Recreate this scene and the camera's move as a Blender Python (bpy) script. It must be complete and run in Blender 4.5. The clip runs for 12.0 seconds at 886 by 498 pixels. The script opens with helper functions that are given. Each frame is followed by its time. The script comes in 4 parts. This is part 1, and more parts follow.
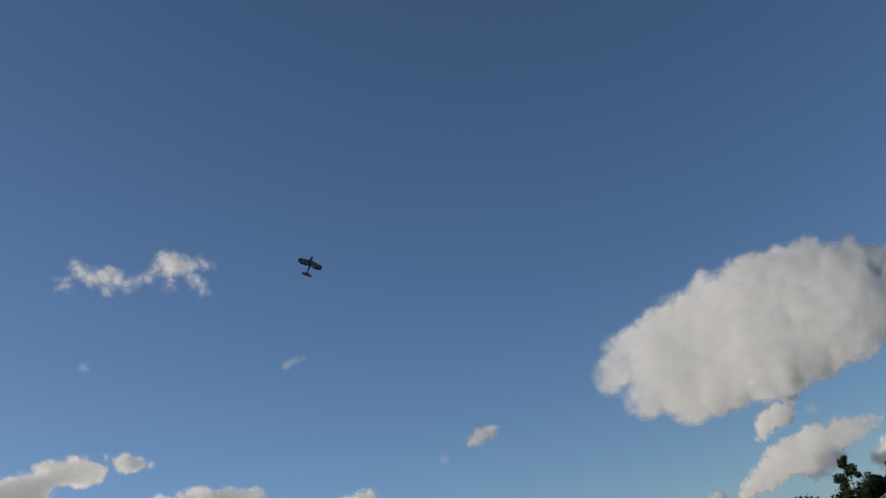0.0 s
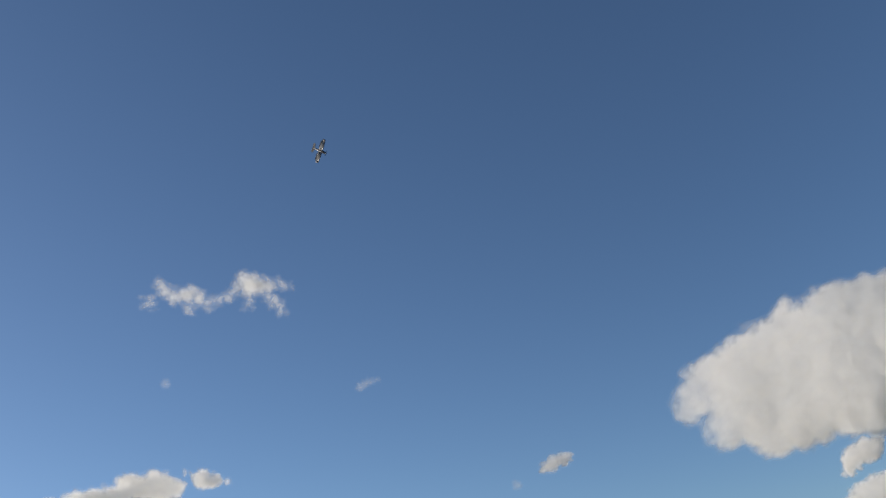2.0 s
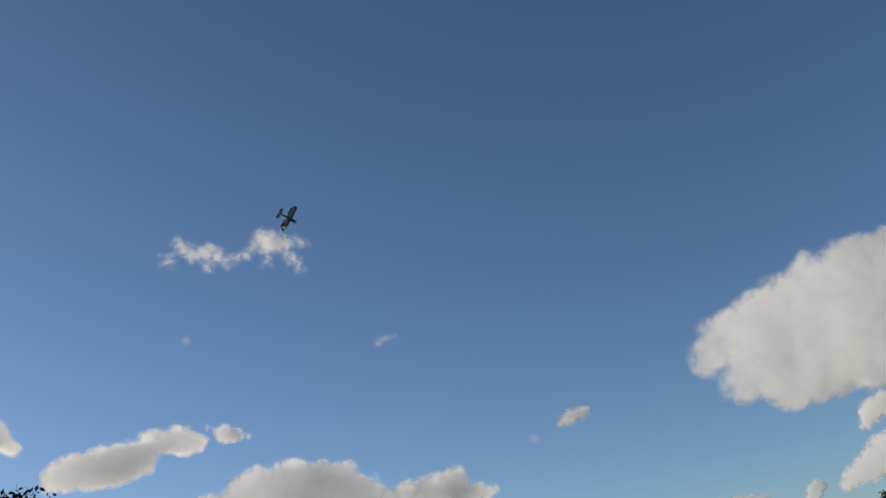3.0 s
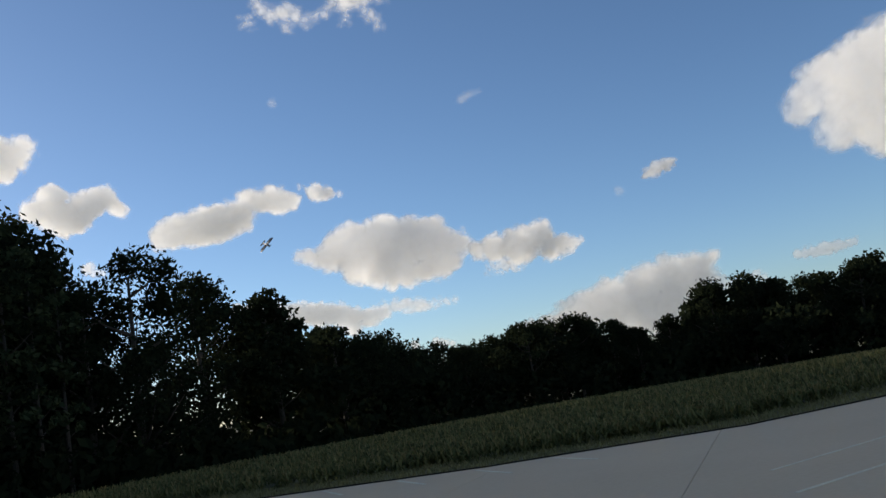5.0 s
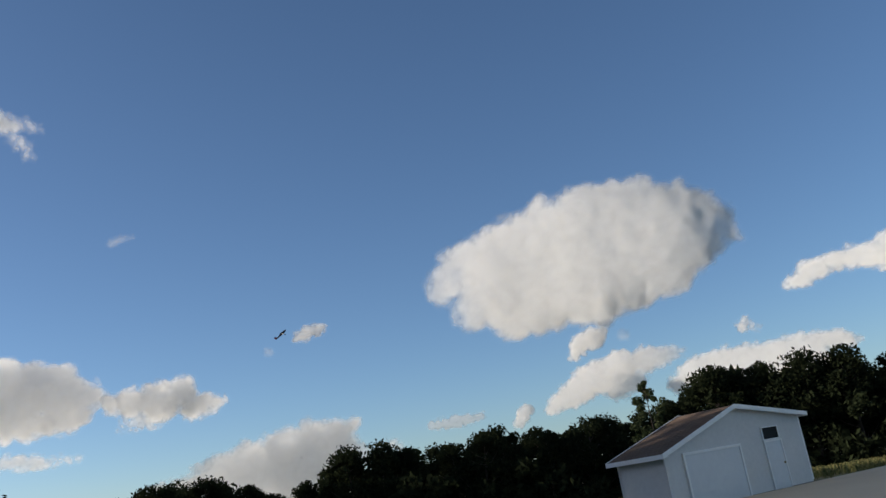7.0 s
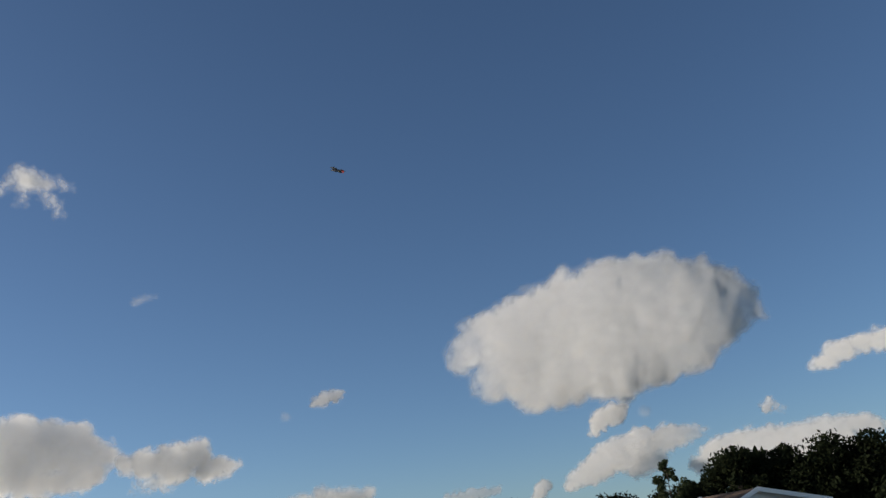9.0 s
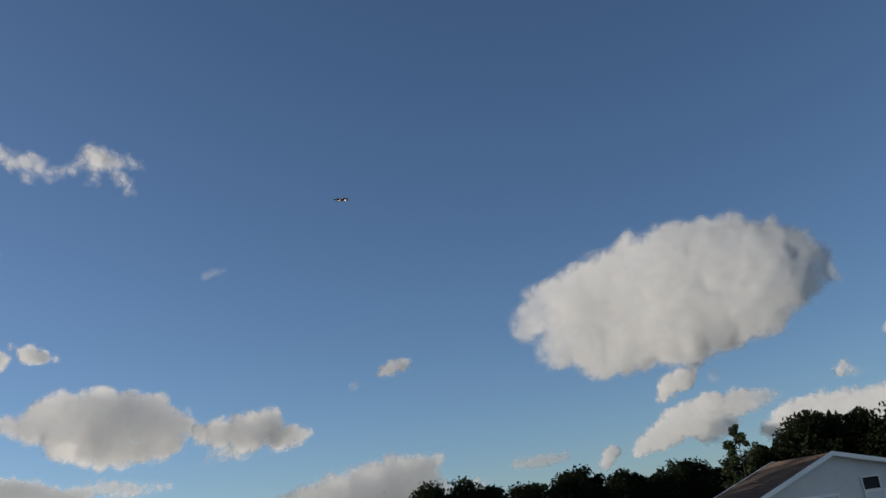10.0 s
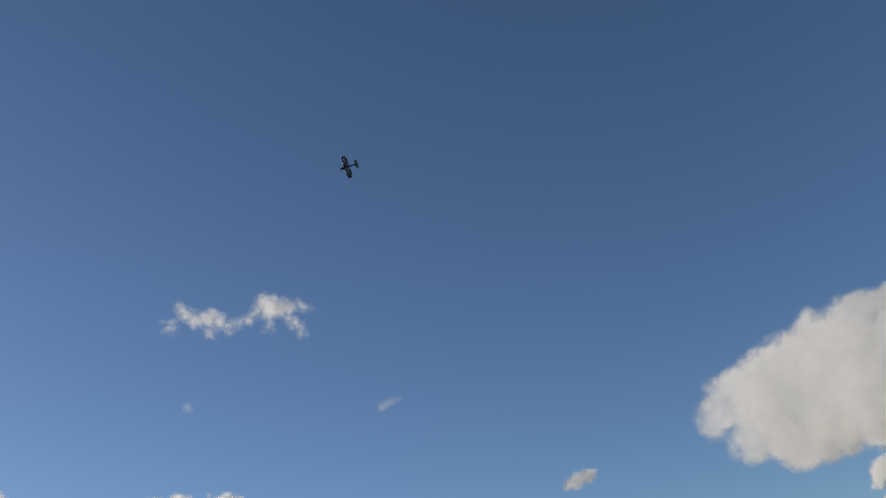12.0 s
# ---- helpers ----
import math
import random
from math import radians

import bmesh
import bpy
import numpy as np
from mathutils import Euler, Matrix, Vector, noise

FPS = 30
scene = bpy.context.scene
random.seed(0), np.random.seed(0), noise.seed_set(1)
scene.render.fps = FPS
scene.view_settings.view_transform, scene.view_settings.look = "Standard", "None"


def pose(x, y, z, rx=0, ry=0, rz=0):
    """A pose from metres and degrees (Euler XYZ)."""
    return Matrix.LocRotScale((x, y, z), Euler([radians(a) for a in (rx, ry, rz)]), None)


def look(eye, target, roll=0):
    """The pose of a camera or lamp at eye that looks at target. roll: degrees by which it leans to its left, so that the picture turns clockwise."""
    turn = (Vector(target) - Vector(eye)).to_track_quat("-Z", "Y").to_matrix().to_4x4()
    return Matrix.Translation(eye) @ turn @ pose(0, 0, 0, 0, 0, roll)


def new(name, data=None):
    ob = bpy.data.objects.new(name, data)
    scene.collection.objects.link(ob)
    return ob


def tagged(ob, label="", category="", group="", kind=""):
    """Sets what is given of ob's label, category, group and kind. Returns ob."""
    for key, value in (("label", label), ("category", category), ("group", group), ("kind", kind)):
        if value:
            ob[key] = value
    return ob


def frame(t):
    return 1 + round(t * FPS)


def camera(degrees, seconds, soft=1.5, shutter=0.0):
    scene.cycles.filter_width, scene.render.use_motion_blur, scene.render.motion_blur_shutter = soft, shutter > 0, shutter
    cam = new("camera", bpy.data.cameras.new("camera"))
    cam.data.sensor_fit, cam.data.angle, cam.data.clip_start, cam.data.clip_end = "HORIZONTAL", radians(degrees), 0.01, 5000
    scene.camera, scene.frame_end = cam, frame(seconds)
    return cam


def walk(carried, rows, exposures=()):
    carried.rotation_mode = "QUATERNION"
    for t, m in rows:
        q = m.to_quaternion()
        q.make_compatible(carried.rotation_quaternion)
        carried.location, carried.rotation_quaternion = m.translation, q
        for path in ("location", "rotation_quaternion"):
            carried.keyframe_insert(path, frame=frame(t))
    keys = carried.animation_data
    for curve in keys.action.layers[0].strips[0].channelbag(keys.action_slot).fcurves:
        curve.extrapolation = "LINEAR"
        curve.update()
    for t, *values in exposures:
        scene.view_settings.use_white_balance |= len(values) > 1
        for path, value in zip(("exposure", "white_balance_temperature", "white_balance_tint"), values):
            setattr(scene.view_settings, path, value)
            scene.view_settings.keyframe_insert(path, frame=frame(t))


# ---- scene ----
cam = camera(52.0, 12.0, soft=1.45)
EYE = (0.0, 0.0, 2.0)
TURNS = [
    (0.0, 113.36, 12.47, 1.57),
    (0.5, 114.81, 9.79, -0.04),
    (1.0, 116.16, 8.79, 1.23),
    (1.5, 116.50, 9.65, 4.46),
    (2.0, 115.63, 9.90, 5.69),
    (2.5, 114.16, 9.94, 6.02),
    (3.0, 113.06, 9.87, 6.84),
    (3.5, 109.90, 9.47, 11.24),
    (3.7, 108.54, 9.65, 15.00),
    (5.3, 97.98, 9.22, 10.88),
    (5.5, 97.96, 9.52, 8.80),
    (6.0, 98.51, 11.95, 1.65),
    (6.5, 101.02, 12.18, -5.79),
    (7.0, 105.04, 9.44, -10.15),
    (7.5, 108.67, 8.90, -10.34),
    (7.7, 108.98, 9.11, -9.67),
    (9.3, 109.56, 6.93, -9.11),
    (9.5, 109.16, 6.82, -8.55),
    (10.0, 108.05, 7.34, -5.11),
    (10.5, 108.00, 8.55, -2.10),
    (11.0, 112.43, 9.56, 1.42),
    (11.5, 115.88, 10.45, 4.61),
    (12.0, 117.07, 10.54, 7.32),
]
walk(cam, [(t, pose(*EYE, rx, ry, rz)) for t, rx, ry, rz in TURNS], exposures=[
    (0.0, -0.04, 6900, 12), (1.0, 0.11, 6900, 12), (2.5, 0.18, 6900, 12), (3.4, 0.04, 6900, 12), (4.4, 0.31, 6900, 12), (5.3, 0.48, 6900, 12),
    (6.3, 0.51, 6900, 12), (7.2, 0.26, 6900, 12), (8.0, 0.06, 6900, 12), (9.5, -0.02, 6900, 12), (11.0, 0.01, 6900, 12), (12.0, 0.06, 6900, 12),
])

# ---- light ----
SUN_AZIMUTH, SUN_HEIGHT = -74.0, 10.0     # degrees, azimuth from the y axis to the right
world = bpy.data.worlds.new("sky")
scene.world = world
world.use_nodes = True
wn = world.node_tree
sky = wn.nodes.new("ShaderNodeTexSky")
sky.sky_type = "NISHITA"
sky.sun_disc = False
sky.sun_elevation = radians(SUN_HEIGHT)
sky.sun_rotation = radians(SUN_AZIMUTH)
sky.altitude = 300
sky.air_density = 0.75
sky.dust_density = 0.6
sky.ozone_density = 3.2
wn.links.new(sky.outputs[0], wn.nodes["Background"].inputs[0])
wn.nodes["Background"].inputs[1].default_value = 0.13

sun = new("sun", bpy.data.lights.new("sun", "SUN"))
sun.data.energy = 4.2
sun.data.angle = radians(0.5)
sun.data.color = (1.0, 0.95, 0.87)
sa, sh = radians(SUN_AZIMUTH), radians(SUN_HEIGHT)
sun_way = Vector((math.sin(sa) * math.cos(sh), math.cos(sa) * math.cos(sh), math.sin(sh)))
sun.matrix_world = look(tuple(sun_way * 50), (0, 0, 0))


# ---- materials ----
def material(name, base=(0.5, 0.5, 0.5), rough=0.7, metal=0.0):
    m = bpy.data.materials.new(name)
    m.use_nodes = True
    b = m.node_tree.nodes["Principled BSDF"]
    b.inputs["Base Color"].default_value = (*base, 1)
    b.inputs["Roughness"].default_value = rough
    b.inputs["Metallic"].default_value = metal
    return m


def mottled(name, dark, light, rough, scales, bump=0.0, coords="Object", per_object=0.0):
    """Two noises, one coarse and one fine, between two colours, with a fine relief."""
    m = material(name, dark, rough)
    nt = m.node_tree
    b = nt.nodes["Principled BSDF"]
    co = nt.nodes.new("ShaderNodeTexCoord")
    noises = []
    for s in scales:
        n = nt.nodes.new("ShaderNodeTexNoise")
        n.inputs["Scale"].default_value = s
        n.inputs["Detail"].default_value = 5
        nt.links.new(co.outputs[coords], n.inputs["Vector"])
        noises.append(n)
    mix = nt.nodes.new("ShaderNodeMath")
    mix.operation = "ADD"
    nt.links.new(noises[0].outputs[0], mix.inputs[0])
    nt.links.new(noises[1].outputs[0], mix.inputs[1])
    last = mix
    if per_object:
        info = nt.nodes.new("ShaderNodeObjectInfo")
        add = nt.nodes.new("ShaderNodeMath")
        add.operation = "MULTIPLY_ADD"
        add.inputs[1].default_value = per_object
        nt.links.new(info.outputs["Random"], add.inputs[0])
        nt.links.new(mix.outputs[0], add.inputs[2])
        last = add
    ramp = nt.nodes.new("ShaderNodeMapRange")
    ramp.inputs["From Min"].default_value = 0.6
    ramp.inputs["From Max"].default_value = 1.4 + per_object
    nt.links.new(last.outputs[0], ramp.inputs["Value"])
    col = nt.nodes.new("ShaderNodeMix")
    col.data_type = "RGBA"
    col.inputs[6].default_value = (*dark, 1)
    col.inputs[7].default_value = (*light, 1)
    nt.links.new(ramp.outputs[0], col.inputs[0])
    nt.links.new(col.outputs[2], b.inputs["Base Color"])
    if bump:
        bp = nt.nodes.new("ShaderNodeBump")
        bp.inputs["Strength"].default_value = bump
        bp.inputs["Distance"].default_value = 0.02
        nt.links.new(noises[1].outputs[0], bp.inputs["Height"])
        nt.links.new(bp.outputs[0], b.inputs["Normal"])
    return m


def leaf_material(name, dark, light, through_part=0.25):
    m = bpy.data.materials.new(name)
    m.use_nodes = True
    nt = m.node_tree
    nt.nodes.remove(nt.nodes["Principled BSDF"])
    geo = nt.nodes.new("ShaderNodeNewGeometry")
    col = nt.nodes.new("ShaderNodeMix")
    col.data_type = "RGBA"
    col.inputs[6].default_value = (*dark, 1)
    col.inputs[7].default_value = (*light, 1)
    nt.links.new(geo.outputs["Random Per Island"], col.inputs[0])
    d = nt.nodes.new("ShaderNodeBsdfDiffuse")
    t = nt.nodes.new("ShaderNodeBsdfTranslucent")
    mx = nt.nodes.new("ShaderNodeMixShader")
    mx.inputs[0].default_value = through_part
    nt.links.new(col.outputs[2], d.inputs[0])
    nt.links.new(col.outputs[2], t.inputs[0])
    nt.links.new(d.outputs[0], mx.inputs[1])
    nt.links.new(t.outputs[0], mx.inputs[2])
    nt.links.new(mx.outputs[0], nt.nodes["Material Output"].inputs[0])
    return m


def cloud_material():
    """White droplets: matt and let light through; thin where the vapour is thin."""
    m = bpy.data.materials.new("cloud_vapour")
    m.use_nodes = True
    nt = m.node_tree
    nt.nodes.remove(nt.nodes["Principled BSDF"])
    d = nt.nodes.new("ShaderNodeBsdfDiffuse")
    d.inputs[0].default_value = (0.93, 0.93, 0.92, 1)
    t = nt.nodes.new("ShaderNodeBsdfTranslucent")
    t.inputs[0].default_value = (0.93, 0.93, 0.92, 1)
    # droplets have no one surface: a fine crumbled relief scatters the light to all sides
    co = nt.nodes.new("ShaderNodeTexCoord")
    crumb = nt.nodes.new("ShaderNodeTexNoise")
    crumb.inputs["Scale"].default_value = 4.0
    crumb.inputs["Detail"].default_value = 0
    nt.links.new(co.outputs["Object"], crumb.inputs["Vector"])
    geo = nt.nodes.new("ShaderNodeNewGeometry")
    mid = nt.nodes.new("ShaderNodeVectorMath")
    mid.operation = "MULTIPLY_ADD"
    mid.inputs[1].default_value = (CRUMB, CRUMB, CRUMB)
    mid.inputs[2].default_value = (-CRUMB / 2, -CRUMB / 2, -CRUMB / 2)
    nt.links.new(crumb.outputs["Color"], mid.inputs[0])
    both = nt.nodes.new("ShaderNodeVectorMath")
    both.operation = "ADD"
    nt.links.new(mid.outputs[0], both.inputs[0])
    nt.links.new(geo.outputs["Normal"], both.inputs[1])
    unit = nt.nodes.new("ShaderNodeVectorMath")
    unit.operation = "NORMALIZE"
    nt.links.new(both.outputs[0], unit.inputs[0])
    nt.links.new(unit.outputs[0], d.inputs["Normal"])
    body = nt.nodes.new("ShaderNodeMixShader")
    body.inputs[0].default_value = 0.42
    nt.links.new(d.outputs[0], body.inputs[1])
    nt.links.new(t.outputs[0], body.inputs[2])
    clear = nt.nodes.new("ShaderNodeBsdfTransparent")
    at = nt.nodes.new("ShaderNodeAttribute")
    at.attribute_name = "vapour"
    mx = nt.nodes.new("ShaderNodeMixShader")
    nt.links.new(at.outputs["Fac"], mx.inputs[0])
    nt.links.new(clear.outputs[0], mx.inputs[1])
    nt.links.new(body.outputs[0], mx.inputs[2])
    nt.links.new(mx.outputs[0], nt.nodes["Material Output"].inputs[0])
    return m


CRUMB = 5.0      # how far the droplets' relief turns the light
VAPOUR = cloud_material()
CONCRETE = mottled("concrete", (0.60, 0.465, 0.305), (0.69, 0.55, 0.37), 0.85, (0.35, 9.0), 0.25, per_object=0.25)
JOINT = mottled("joint_filler", (0.05, 0.05, 0.045), (0.09, 0.085, 0.08), 0.9, (2.0, 30.0))
PAINT = mottled("worn_line_paint", (0.56, 0.49, 0.38), (0.88, 0.83, 0.62), 0.7, (1.2, 14.0))
SOIL = mottled("grass_soil", (0.11, 0.108, 0.055), (0.19, 0.18, 0.095), 0.95, (0.15, 4.0), 0.3)
DARK_STRIP = mottled("dark_strip", (0.022, 0.019, 0.014), (0.045, 0.038, 0.028), 1.0, (2.0, 18.0), 0.4)
DARK_STRIP.node_tree.nodes["Principled BSDF"].inputs["Specular IOR Level"].default_value = 0.0
SIDING = mottled("vinyl_siding", (0.56, 0.56, 0.55), (0.66, 0.655, 0.64), 0.5, (0.8, 6.0))
TRIM = mottled("white_trim_paint", (0.78, 0.78, 0.77), (0.86, 0.86, 0.85), 0.45, (1.5, 9.0))
DOOR_WHITE = mottled("door_enamel", (0.60, 0.62, 0.65), (0.67, 0.69, 0.71), 0.4, (0.6, 5.0))
SHINGLE = mottled("asphalt_shingle", (0.12, 0.082, 0.06), (0.20, 0.145, 0.112), 0.9, (1.5, 22.0), 0.5)
SHINGLE.node_tree.nodes["Principled BSDF"].inputs["Specular IOR Level"].default_value = 0.1
CEMENT = mottled("foundation_cement", (0.22, 0.21, 0.2), (0.34, 0.33, 0.31), 0.9, (1.5, 14.0), 0.3)
DARK_GLASS = material("dark_window_glass", (0.010, 0.011, 0.012), 0.6)
DARK_GLASS.node_tree.nodes["Principled BSDF"].inputs["Specular IOR Level"].default_value = 0.15
BRASS = material("dull_brass", (0.35, 0.28, 0.14), 0.35, 1.0)
BARK = mottled("bark", (0.03, 0.024, 0.018), (0.075, 0.06, 0.045), 0.95, (2.0, 14.0), 0.6)
LEAF = leaf_material("broad_leaves", (0.015, 0.02, 0.011), (0.026, 0.033, 0.016))
LEAF_THIN = leaf_material("small_pale_leaves", (0.035, 0.05, 0.025), (0.075, 0.09, 0.045))
CORN = leaf_material("corn_leaves", (0.085, 0.095, 0.038), (0.18, 0.18, 0.075))
TASSEL = leaf_material("dry_tassels", (0.20, 0.17, 0.07), (0.32, 0.27, 0.12))
GRASS = leaf_material("mown_grass", (0.17, 0.165, 0.075), (0.28, 0.265, 0.13))
FOAM_WHITE = mottled("white_foam_skin", (0.78, 0.77, 0.75), (0.86, 0.85, 0.83), 0.45, (6.0, 40.0))
FOAM_DARK = mottled("dark_blue_foam_skin", (0.012, 0.016, 0.03), (0.03, 0.038, 0.06), 0.4, (6.0, 40.0))
FOAM_BELLY = mottled("slate_foam_skin", (0.16, 0.165, 0.175), (0.23, 0.235, 0.245), 0.85, (6.0, 40.0))
FOAM_BELLY.node_tree.nodes["Principled BSDF"].inputs["Specular IOR Level"].default_value = 0.1
FOAM_RED = mottled("red_foam_skin", (0.32, 0.03, 0.02), (0.45, 0.05, 0.035), 0.4, (6.0, 40.0))
CANOPY = material("smoked_canopy", (0.02, 0.025, 0.03), 0.1)
RUBBER = material("black_rubber", (0.02, 0.02, 0.02), 0.8)
METAL = material("grey_metal", (0.45, 0.45, 0.46), 0.4, 1.0)


# ---- building blocks ----
def two_tone(ob, below):
    """Gives the faces that look down a material of their own."""
    ob.data.materials.append(below)
    for p in ob.data.polygons:
        if p.normal.z < -0.2:
            p.material_index = 1


def part(name, bm, mat, parent=None, label="", smooth=False):
    me = bpy.data.meshes.new(name)
    bm.to_mesh(me)
    bm.free()
    me.materials.append(mat)
    if smooth:
        for p in me.polygons:
            p.use_smooth = True
    ob = new(name, me)
    if parent:
        ob.parent = parent
    if label:
        ob["label"] = label
    return ob


def sheet(name, verts, faces, mat, parent=None):
    me = bpy.data.meshes.new(name)
    me.from_pydata(verts, [], faces)
    me.update()
    me.materials.append(mat)
    ob = new(name, me)
    if parent:
        ob.parent = parent
    return ob


def box(bm, x0, x1, y0, y1, z0, z1, bevel=0.0):
    made = bmesh.ops.create_cube(bm, size=1, matrix=Matrix.Translation(((x0 + x1) / 2, (y0 + y1) / 2, (z0 + z1) / 2)) @ Matrix.Diagonal((x1 - x0, y1 - y0, z1 - z0, 1)))
    if bevel:
        edges = list({e for v in made["verts"] for e in v.link_edges})
        bmesh.ops.bevel(bm, geom=edges, offset=bevel, segments=1, affect="EDGES")
    return bm


def boxed(*a, bevel=0.0):
    return box(bmesh.new(), *a, bevel=bevel)


def prism(bm, outline, thick, m=Matrix.Identity(4)):
    """A flat outline (x, y) given a thickness along z."""
    low = [bm.verts.new(m @ Vector((x, y, -thick / 2))) for x, y in outline]
    top = [bm.verts.new(m @ Vector((x, y, thick / 2))) for x, y in outline]
    bm.faces.new(low[::-1])
    bm.faces.new(top)
    n = len(outline)
    for i in range(n):
        j = (i + 1) % n
        bm.faces.new((low[i], low[j], top[j], top[i]))
    bmesh.ops.recalc_face_normals(bm, faces=bm.faces)
    return bm


def loft(bm, rings):
    """Closed rings of points, skinned one to the next, capped at both ends."""
    vs = [[bm.verts.new(p) for p in r] for r in rings]
    for a, b in zip(vs, vs[1:]):
        n = len(a)
        for i in range(n):
            bm.faces.new((a[i], a[(i + 1) % n], b[(i + 1) % n], b[i]))
    bm.faces.new(vs[0][::-1])
    bm.faces.new(vs[-1])
    bmesh.ops.recalc_face_normals(bm, faces=bm.faces)
    return bm


def tube(bm, points, radii, sides=6):
    """A tapered limb along points."""
    rings = []
    for i, p in enumerate(points):
        a = Vector(points[max(i - 1, 0)])
        b = Vector(points[min(i + 1, len(points) - 1)])
        q = (b - a).to_track_quat("Z", "Y")
        rings.append([Vector(p) + q @ Vector((math.cos(2 * math.pi * k / sides) * radii[i], math.sin(2 * math.pi * k / sides) * radii[i], 0)) for k in range(sides)])
    return loft(bm, rings)


# ---- ground and pavement ----
def fall(x, y):
    """The land's level: flat round the concrete, then sinking gently towards the wood."""
    d = math.hypot(x, y)
    return -0.06 - 0.034 * min(max(0.0, d - 40.0), 80.0)


def build_ground():
    rings, verts, faces = (0.0, 8, 20, 40, 60, 80, 100, 120, 200, 500, 1500, 4800), [(0, 0, -0.06)], []
    n = 48
    for r in rings[1:]:
        for k in range(n):
            a = 2 * math.pi * k / n
            x, y = r * math.cos(a), r * math.sin(a)
            verts.append((x, y, fall(x, y)))
    for k in range(n):
        faces.append((0, 1 + k, 1 + (k + 1) % n))
    for i in range(len(rings) - 2):
        for k in range(n):
            a, b = 1 + i * n, 1 + (i + 1) * n
            faces.append((a + k, b + k, b + (k + 1) % n, a + (k + 1) % n))
    tagged(sheet("ground", verts, faces, SOIL), "dull green grassy ground reaching to the woods", "ground", kind="structure")


EDGE = ((-40, 27.5), (-20, 24.6), (-11, 23.0), (-4, 21.7), (2, 21.8), (7.6, 24.7), (11.1, 28.0), (13.0, 30.5), (13.9, 31.4))


def edge_y(x):
    """How far the pavement reaches at x, along a gently bent line."""
    for (xa, ya), (xb, yb) in zip(EDGE, EDGE[1:]):
        if x <= xb:
            return ya + (yb - ya) * (x - xa) / (xb - xa)
    return 31.4 + (x - 13.9) * 0.41


def build_pavement():
    base = new("pavement")
    tagged(base, "pale grey concrete lot with a few sawn joints", "pavement", kind="structure")
    lanes = [(-40, -19), (-19, -10.6), (-10.6, -5.0), (-5.0, 0), (0, 7.0), (7.0, 14.6), (14.6, 22.0), (22.0, 30.0)]
    g = 0.008

    def lean(xb, y):
        """The joints run slightly slantwise, one way on either side of the long seam."""
        return xb + (0.145 if xb < 5 else -0.035) * (y - 12.0)

    for x0, x1 in lanes:
        for y0, y1 in ((-18.0, -4.0), (-4.0, 9.0), (9.0, None)):
            bm = bmesh.new()
            top = []
            for i in range(13):
                s = i / 12
                far = 22.0 if y1 is None else y1 - g
                for _ in range(6):
                    x = (lean(x0, far) + g) * (1 - s) + (lean(x1, far) - g) * s
                    if y1 is None:
                        far = edge_y(x)
                top.append((x, far))
            outline = [(lean(x0, y0) + g, y0 + g), (lean(x1, y0) - g, y0 + g)] + top[::-1]
            prism(bm, outline, 0.12, Matrix.Translation((0, 0, -0.06)))
            part("slab", bm, CONCRETE, base)
    bm = bmesh.new()
    prism(bm, [(-39, -17), (29, -17), (29, 30), (13, 27), (7, 23), (2, 20.5), (-4, 20.2), (-11, 21.5), (-39, 25)], 0.1, Matrix.Translation((0, 0, -0.075)))
    part("joint_filler", bm, JOINT, base)


def build_edge_strip():
    """A thin dark strip between the concrete and the mown grass."""
    verts, faces = [], []
    xs = np.linspace(-39, 15.5, 110)
    for x in xs:
        j = 0.05 * math.sin(x * 5.1) + 0.04 * math.sin(x * 11.7)
        verts += [(x, edge_y(x) - 0.03 + 0.4 * j, 0.003), (x, edge_y(x) + 0.36 + j, 0.003)]
    for k in range(len(xs) - 1):
        faces.append((2 * k, 2 * k + 2, 2 * k + 3, 2 * k + 1))
    tagged(sheet("edge_strip", verts, faces, DARK_STRIP), "dark strip along the concrete", "soil", kind="structure")


def line(name, a, b, width, label):
    """A thin painted stripe from a to b on the concrete."""
    (ax, ay), (bx, by) = a, b
    dx, dy = bx - ax, by - ay
    n = math.hypot(dx, dy)
    px, py = -dy / n * width / 2, dx / n * width / 2
    bm = bmesh.new()
    steps = max(2, int(n / 0.25))
    left, right = [], []
    for i in range(steps + 1):
        w = 1 + random.uniform(-0.25, 0.2)
        left.append((ax + dx * i / steps + px * w, ay + dy * i / steps + py * w))
        right.append((ax + dx * i / steps - px * w, ay + dy * i / steps - py * w))
    prism(bm, left + right[::-1], 0.004, Matrix.Translation((0, 0, 0.0035)))
    return tagged(part(name, bm, PAINT), label, "parking line", group="parking lines")


def build_lines():
    slant = "worn pale yellow slanting parking line on the concrete"
    for i in range(4):
        y = 12.6 + 2.2 * i
        line("parking_line", (6.85, y), (1.5, y - 4.9), 0.075, slant)
    line("boundary_line", (6.75, 20.4), (7.1, 8.0), 0.11, "worn cream line closing the slanting parking bays")
    for x, y in ((-8.4, 22.3), (-6.25, 21.75), (-4.25, 21.35), (-2.4, 21.4)):
        line("edge_line", (x, y), (x + 1.1, y - 1.75), 0.10, "short faded parking line at the grass edge")


# ---- the white garage ----
G_AT, G_TURN, G_W, G_L, G_H, G_PEAK = (13.95, 31.92), 26.1, 9.00, 2.25, 2.12, 3.45
G_TALL = 2.81


